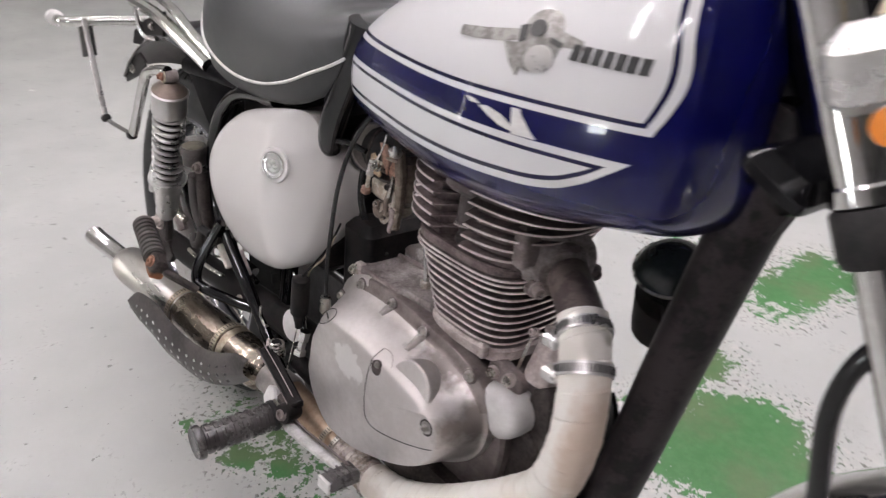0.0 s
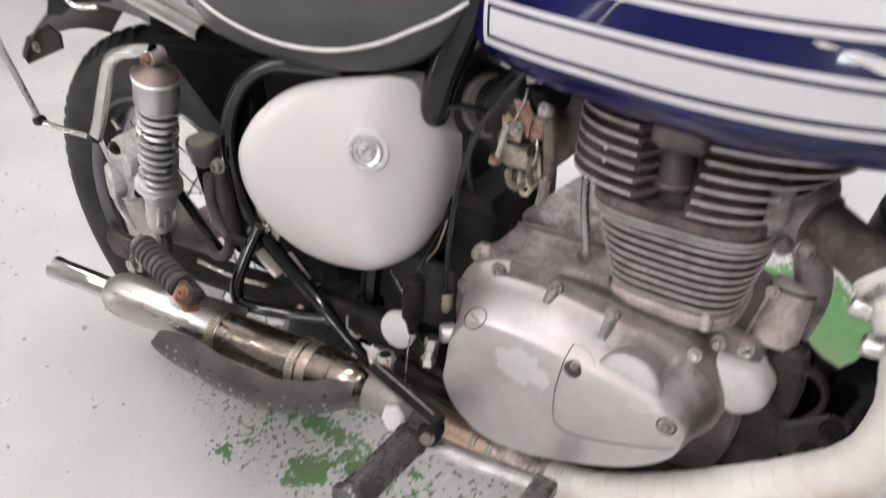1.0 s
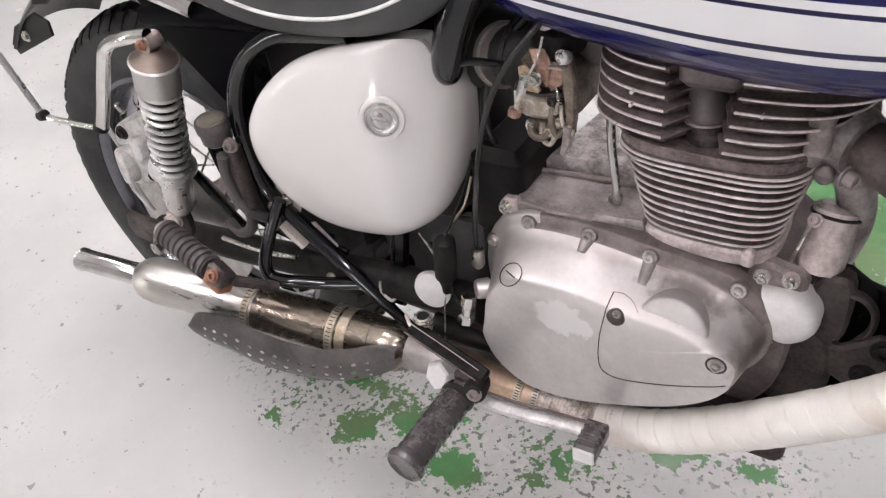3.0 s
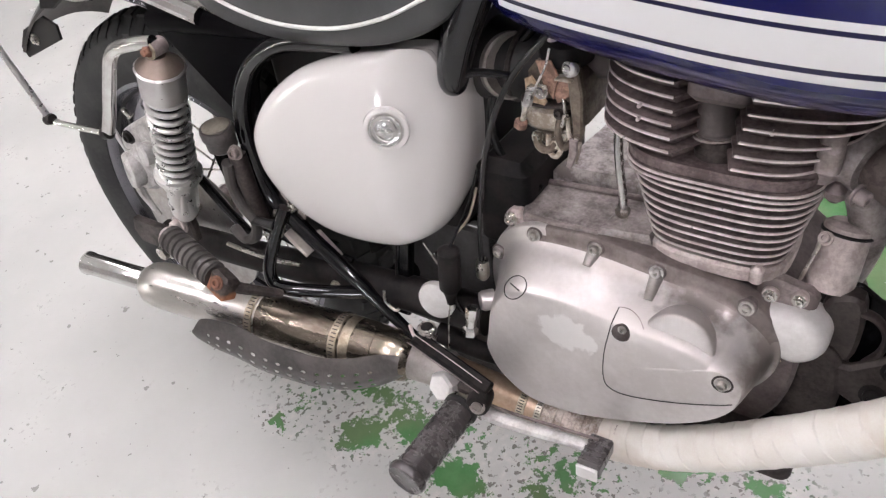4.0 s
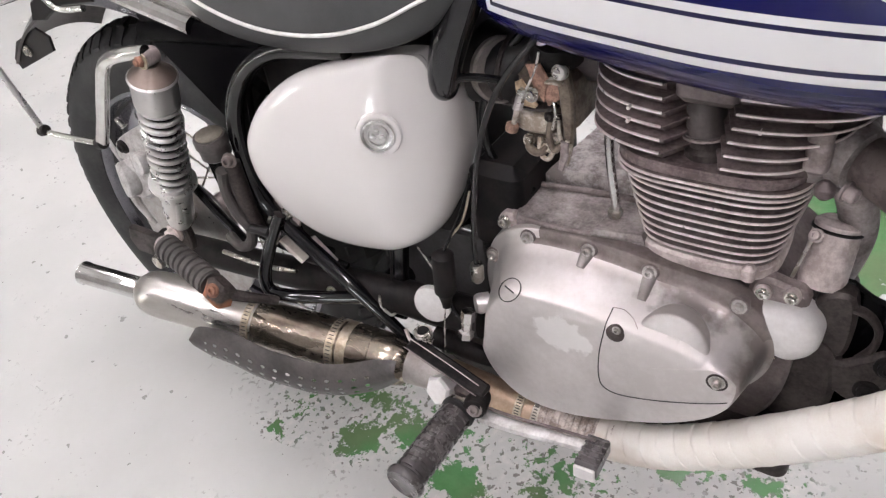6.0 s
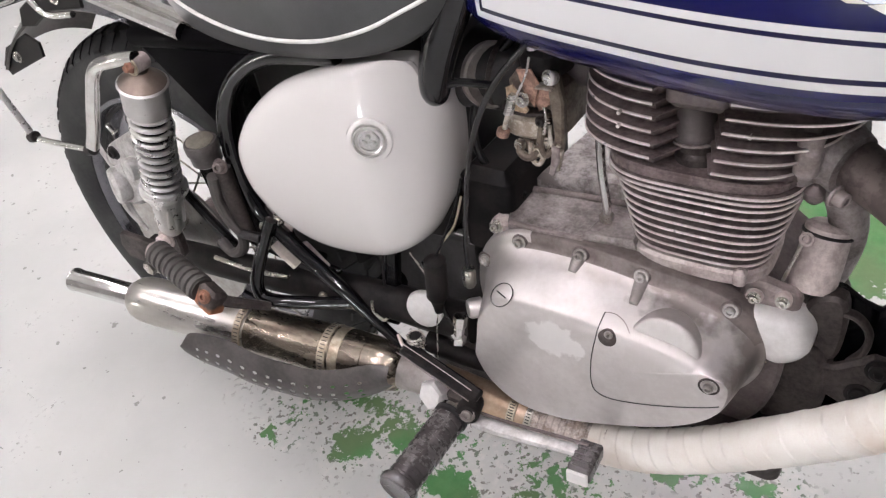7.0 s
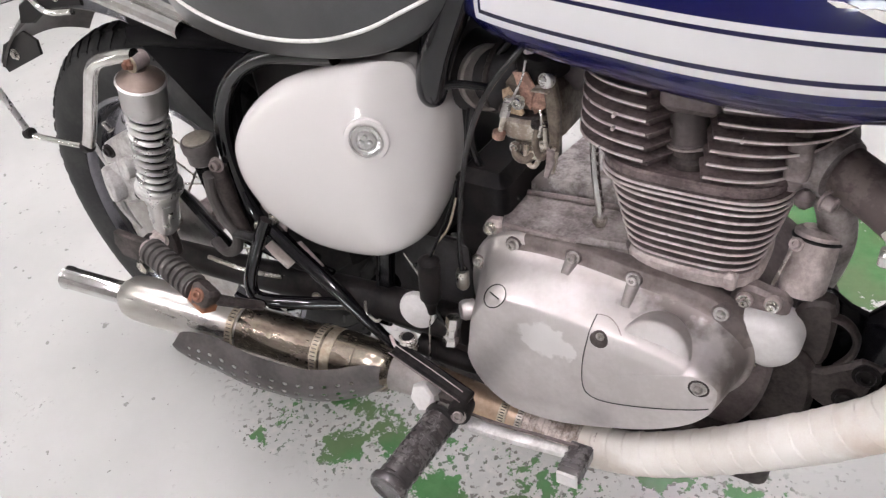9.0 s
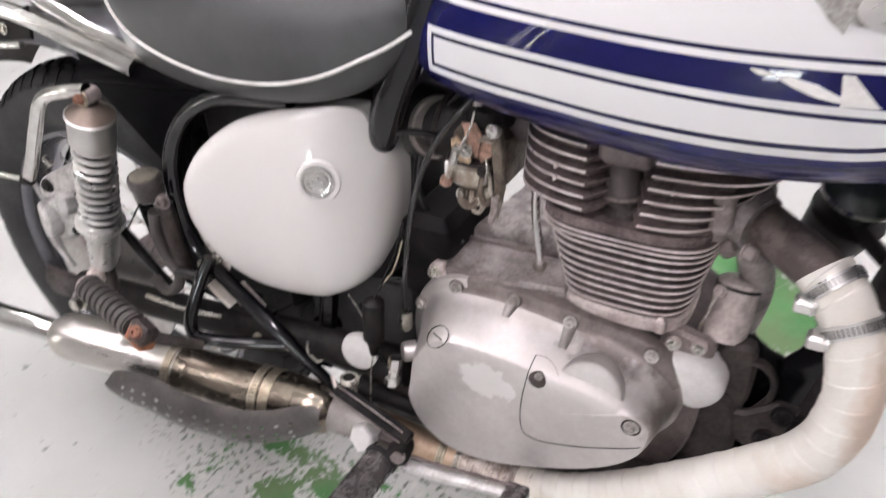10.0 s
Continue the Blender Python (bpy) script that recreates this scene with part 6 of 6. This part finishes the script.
# ---- rider's footpeg and brake pedal
plate = part("footpeg_bracket", moved(block(-0.054, 0.054, -0.0095, 0.0095, -0.0070, 0.0075, 0.003), Matrix.Translation((0.543, -0.146, 0.3300)) @ Euler((radians(12), radians(19), radians(-3))).to_matrix().to_4x4()), DUSTY_BLACK, moto, "black footpeg bracket bolted under the frame")
part("bracket_edge", sweep([(0.492, -0.157, 0.352), (0.545, -0.159, 0.3335), (0.588, -0.161, 0.3185)], 0.0006, 8, 3), CAST, plate, "bare worn edge")
part("bracket_edge", sweep([(0.497, -0.149, 0.3605), (0.548, -0.1505, 0.342), (0.588, -0.153, 0.328)], 0.0006, 8, 3), CORRODED, plate, "bare worn edge")
part("knuckle", turned([(0.009, -0.015), (0.0130, -0.013), (0.0140, -0.009), (0.0140, 0.009), (0.0130, 0.013), (0.009, 0.015)], (0.586, -0.158, 0.304), (0.25, -0.95, 0.15), 26), DUSTY_BLACK, plate, "black pivot knuckle")
screw("pivot_bolt", (0.5905, -0.171, 0.308), (0.2, -0.9, 0.4), plate, 0.0065, 0.005, FLANGE)
part("pedal_spring", sweep([np.array((0.500, -0.128, 0.338)) + np.array((0.006, -0.006, 0.026)) * (i / 60) + 0.0095 * np.array((math.cos(i * 0.42), math.sin(i * 0.42), 0)) for i in range(61)], 0.0019, 8, 1), OLD_CHROME, plate, "dirty return spring")
part("spring_core", sweep([(0.500, -0.128, 0.336), (0.506, -0.134, 0.362)], 0.0074, 12, 1), DUSTY_BLACK, plate)
part("spring_hook", sweep([(0.478, -0.132, 0.352), (0.490, -0.140, 0.344), (0.503, -0.140, 0.346)], 0.0022, 8, 4), CORRODED, plate)
part("lower_lug", moved(block(-0.014, 0.014, -0.011, 0.011, -0.019, 0.019, 0.005), Matrix.Translation((0.570, -0.150, 0.299))), GRIME, plate)
nut = [(0.0185 * math.cos(radians(60 * k + 12)), 0.0185 * math.sin(radians(60 * k + 12))) for k in range(6)]
part("weld_nut", moved(slab(nut, "z", -0.022, 0.012, 0.003), Matrix.Translation((0.530, -0.147, 0.288)) @ Euler((radians(64), radians(-14), 0)).to_matrix().to_4x4()), PALE_ALLOY, plate, "bright hexagon nut")
P0, P1 = np.array((0.567, -0.170, 0.291)), np.array((0.5635, -0.272, 0.2885))
pd = (P1 - P0) / np.linalg.norm(P1 - P0)
fpeg = part("footpeg", turned([(0.0165, 0.0), (0.0182, 0.002), (0.0182, 0.098), (0.0165, 0.1)], P0, pd, 28), PEG_RUBBER, moto, "ribbed black rubber footpeg")


def studded_ring(at, axis, r, rise, half, studs, share=0.62, seg=6):
    """A band of square rubber studs round a peg, with grooves between them."""
    bm = bmesh.new()
    d, sd, up = axes_of(axis)
    o = np.array(at, float)
    for k in range(studs):
        a0 = 2 * math.pi * k / studs
        rows = []
        for h, e in ((-half, 0.0), (-half * 0.72, rise), (half * 0.72, rise), (half, 0.0)):
            rows.append([o + d * h + (r + e) * (math.cos(a) * sd + math.sin(a) * up) for a in np.linspace(a0, a0 + share * 2 * math.pi / studs, seg)])
        grid = [[bm.verts.new(tuple(p)) for p in row] for row in rows]
        for one, two in zip(grid, grid[1:]):
            for i in range(seg - 1):
                bm.faces.new((one[i], one[i + 1], two[i + 1], two[i]))
        for i, side in ((0, 1), (seg - 1, -1)):
            bm.faces.new([g[i] for g in grid][::side])
    return bm


for i in range(8):
    part("rubber_rib", studded_ring(P0 + (P1 - P0) * (0.10 + 0.80 * i / 7), pd, 0.0179, 0.0017, 0.0042, 6, 0.80), PEG_RUBBER, fpeg)
part("end_cap", turned([(0.0182, -0.003), (0.0225, -0.001), (0.0232, 0.002), (0.0226, 0.006), (0.0205, 0.0085), (0.019, 0.0078), (1e-4, 0.0085)], P1, pd, 30), PEG_RUBBER, fpeg, "rounded rubber end")
part("peg_collar", turned([(0.0175, -0.007), (0.0205, -0.006), (0.0205, -0.003), (0.0185, -0.002)], P0, pd, 24), OLD_CHROME, fpeg, "bright washer")
part("peg_collar", turned([(0.0185, -0.002), (0.0212, -0.001), (0.0212, 0.004), (0.0185, 0.006)], P0, pd, 24), RUBBER, fpeg)
part("peg_stem", sweep([(0.585, -0.155, 0.300), P0], 0.013, 16, 1), CORRODED, fpeg)
ped = part("brake_pedal", sweep([(0.592, -0.160, 0.286), (0.63, -0.160, 0.289), (0.68, -0.160, 0.298), (0.728, -0.158, 0.304)], [0.0095, 0.009, 0.008, 0.0065], 10, 4, flat=0.7), CALIPER, moto, "bright brake pedal lever with a black pad")
part("pedal_edge", sweep([(0.594, -0.154, 0.2955), (0.63, -0.154, 0.298), (0.68, -0.154, 0.3065), (0.728, -0.152, 0.311)], 0.0020, 6, 4), CASE, ped, "grimy brown upper edge")
pad_pose = Matrix.Translation((0.7305, -0.166, 0.3015)) @ Euler((radians(-4), radians(-2), radians(2))).to_matrix().to_4x4()
part("pedal_pad", moved(block(-0.0125, 0.0125, -0.022, 0.022, -0.0100, 0.0100, 0.004), pad_pose), PEG_RUBBER, ped, "worn black rubber pad")
for k in range(5):
    part("pad_rib", moved(block(-0.0118, 0.0118, -0.0016, 0.0016, 0.0094, 0.0112, 0.0006), pad_pose @ Matrix.Translation((0, -0.017 + 0.0085 * k, 0))), PEG_RUBBER, ped)
part("pedal_plate", moved(block(-0.0115, 0.0115, -0.0255, -0.0215, -0.0092, 0.0086, 0.0018), pad_pose), PALE_ALLOY, ped, "bare metal pad end")

# ---- switch, disc, cables beside the gearbox
sw = part("brake_light_switch", turned([(0.006, -0.012), (0.012, -0.008), (0.0125, 0.0), (0.0125, 0.045), (0.009, 0.05), (0.006, 0.062), (0.005, 0.07)], (0.535, -0.112, 0.462), (-0.08, 0, -1), 18), DUSTY_BLACK, moto, "black brake light switch with bare spring")
part("spring_wire", sweep([(0.53, -0.113, 0.398), (0.527, -0.118, 0.37), (0.53, -0.13, 0.33), (0.535, -0.14, 0.30)], 0.0009, 6, 4), OLD_CHROME, sw)
part("wire", sweep([(0.535, -0.112, 0.47), (0.54, -0.095, 0.49), (0.545, -0.075, 0.515), (0.548, -0.06, 0.545)], 0.0016, 8, 5), CABLE, sw)
part("pivot_cap", turned([(0.0235, 0), (0.0245, 0.003), (0.023, 0.008), (0.016, 0.0105), (1e-4, 0.011)], (0.503, -0.100, 0.379), (0.1, -1, 0.15), 30), PALE_ALLOY, moto, "pale round swingarm pivot cap")
for pts, r in (
    ([(0.66, -0.08, 0.735), (0.6476, -0.09, 0.7163), (0.6207, -0.09, 0.6844), (0.5997, -0.09, 0.6476), (0.5834, -0.09, 0.6022), (0.572, -0.09, 0.5467), (0.5636, -0.09, 0.486), (0.5625, -0.09, 0.435)], 0.0029),
    ([(0.5, -0.09, 0.44), (0.52, -0.1, 0.41), (0.535, -0.105, 0.38), (0.55, -0.1, 0.36)], 0.0028),
    ([(0.60, -0.02, 0.69), (0.57, -0.03, 0.65), (0.555, -0.035, 0.6), (0.56, -0.03, 0.55), (0.6, -0.02, 0.51)], 0.0045),
    ([(0.60, -0.06, 0.66), (0.565, -0.075, 0.665), (0.54, -0.08, 0.65)], 0.004),
):
    part("cable", sweep(pts, r, 10, 8), CABLE, moto, "black cable")
part("cable_end", turned([(0.0065, 0), (0.0075, 0.004), (0.0075, 0.022), (0.005, 0.026)], (0.563, -0.090, 0.450), (-0.05, 0, -1), 12), OLD_CHROME, moto, "steel cable end")
part("adjuster", turned([(0.008, 0), (0.008, 0.014), (0.006, 0.016), (0.006, 0.026), (0.009, 0.028), (0.009, 0.036)], (0.566, -0.122, 0.408), (-0.1, -0.2, -1), 6), CHROME, moto, "bright hexagon adjuster")

# ---- steering, fork, horn, front wheel
fork = part("fork_leg", turned([(0.0175, 0.0), (0.0175, 0.205), (0.0195, 0.207), (0.0195, 0.217), (0.017, 0.219)], (1.078, -0.1, 1.0), (0.45, 0, -0.89), 26), CHROME, moto, "bright chromed fork leg with a black dust seal")
part("dust_seal", turned([(0.0185, 0.219), (0.0205, 0.222), (0.0205, 0.248), (0.018, 0.254), (0.014, 0.255)], (1.078, -0.1, 1.0), (0.45, 0, -0.89), 26), RUBBER, fork, "black rubber dust seal")
part("slider", turned([(0.0125, 0.25), (0.0125, 0.62), (0.015, 0.63), (0.015, 0.74)], (1.078, -0.1, 1.0), (0.45, 0, -0.89), 24), CHROME, fork, "bright lower slider")
fork2 = part("fork_leg", turned([(0.0175, 0.0), (0.0175, 0.3), (0.023, 0.301), (0.023, 0.327), (0.0165, 0.33), (0.0165, 0.62), (0.019, 0.63), (0.019, 0.78)], (1.09, 0.1, 1.0), (0.45, 0, -0.89), 22), CHROME, moto, "bright chromed fork leg with a black dust seal")
head = part("steering_head", turned([(0.036, 0), (0.044, 0.004), (0.044, 0.02), (0.040, 0.024), (0.040, 0.15), (0.044, 0.154), (0.044, 0.18), (0.03, 0.19)], (1.045, 0, 0.985), (0.45, 0, -0.89), 26), BLACK, moto, "black steering head and yoke")
part("lower_yoke", moved(block(-0.026, 0.026, -0.125, 0.125, -0.014, 0.014, 0.010), Matrix.Translation((1.128, 0, 0.806)) @ Euler((0, radians(27), 0)).to_matrix().to_4x4()), BLACK, head, "black lower yoke")
horn = part("horn", turned([(0.010, -0.032), (0.025, -0.027), (0.034, -0.011), (0.036, 0.0), (0.0372, 0.002), (0.0372, 0.005), (0.035, 0.008), (0.028, 0.017), (0.018, 0.022), (1e-4, 0.025)], (0.975, 0.05, 0.636), (0.12, -0.42, 0.85), 34), HORN, moto, "glossy black domed horn")
part("trim_ring", turned([(0.0360, 0.003), (0.0385, 0.003), (0.0385, 0.005), (0.0360, 0.006)], (0.975, 0.05, 0.636), (0.12, -0.42, 0.85), 34), OLD_CHROME, horn)
part("horn_body", sweep([(0.97, 0.065, 0.60), (0.955, 0.08, 0.55)], [0.036, 0.028], 20, 4), DUSTY_BLACK, horn)
part("horn_bracket", sweep([(0.97, 0.06, 0.60), (1.0, 0.03, 0.585), (1.025, 0.01, 0.575)], 0.008, 10, 4), DUSTY_BLACK, horn)
part("brake_hose", sweep([(1.215, -0.10, 0.53), (1.208, -0.105, 0.61), (1.198, -0.105, 0.675), (1.207, -0.1, 0.72), (1.235, -0.09, 0.745)], 0.007, 12, 6), CABLE, moto, "black rubber brake hose")
front = wheel("front_wheel", (1.43, 0, 0.315), 0.312, 0.09, moto, 28)
fg = mudguard("front_mudguard", (1.43, 0, 0.315), 0.345, 0.062, 45, 150, CHROME, "chromed front mudguard")

ear2 = part("headlamp_ear", moved(block(-0.026, 0.026, -0.012, 0.012, -0.024, 0.024, 0.011), Matrix.Translation((1.186, -0.165, 0.893)) @ Euler((radians(12), radians(-20), radians(35))).to_matrix().to_4x4()), SATIN, moto, "dull silver headlamp bracket with an amber reflector")
part("stem", sweep([(1.18, -0.155, 0.91), (1.172, -0.13, 0.93), (1.15, -0.11, 0.95)], 0.008, 12, 4), BRASS, ear2)
part("reflector", turned([(0.009, 0), (0.0105, 0.002), (0.0105, 0.006), (1e-4, 0.007)], (1.2, -0.165, 0.866), (0.3, -0.8, 0.3), 18), AMBER, ear2, "small amber reflector")
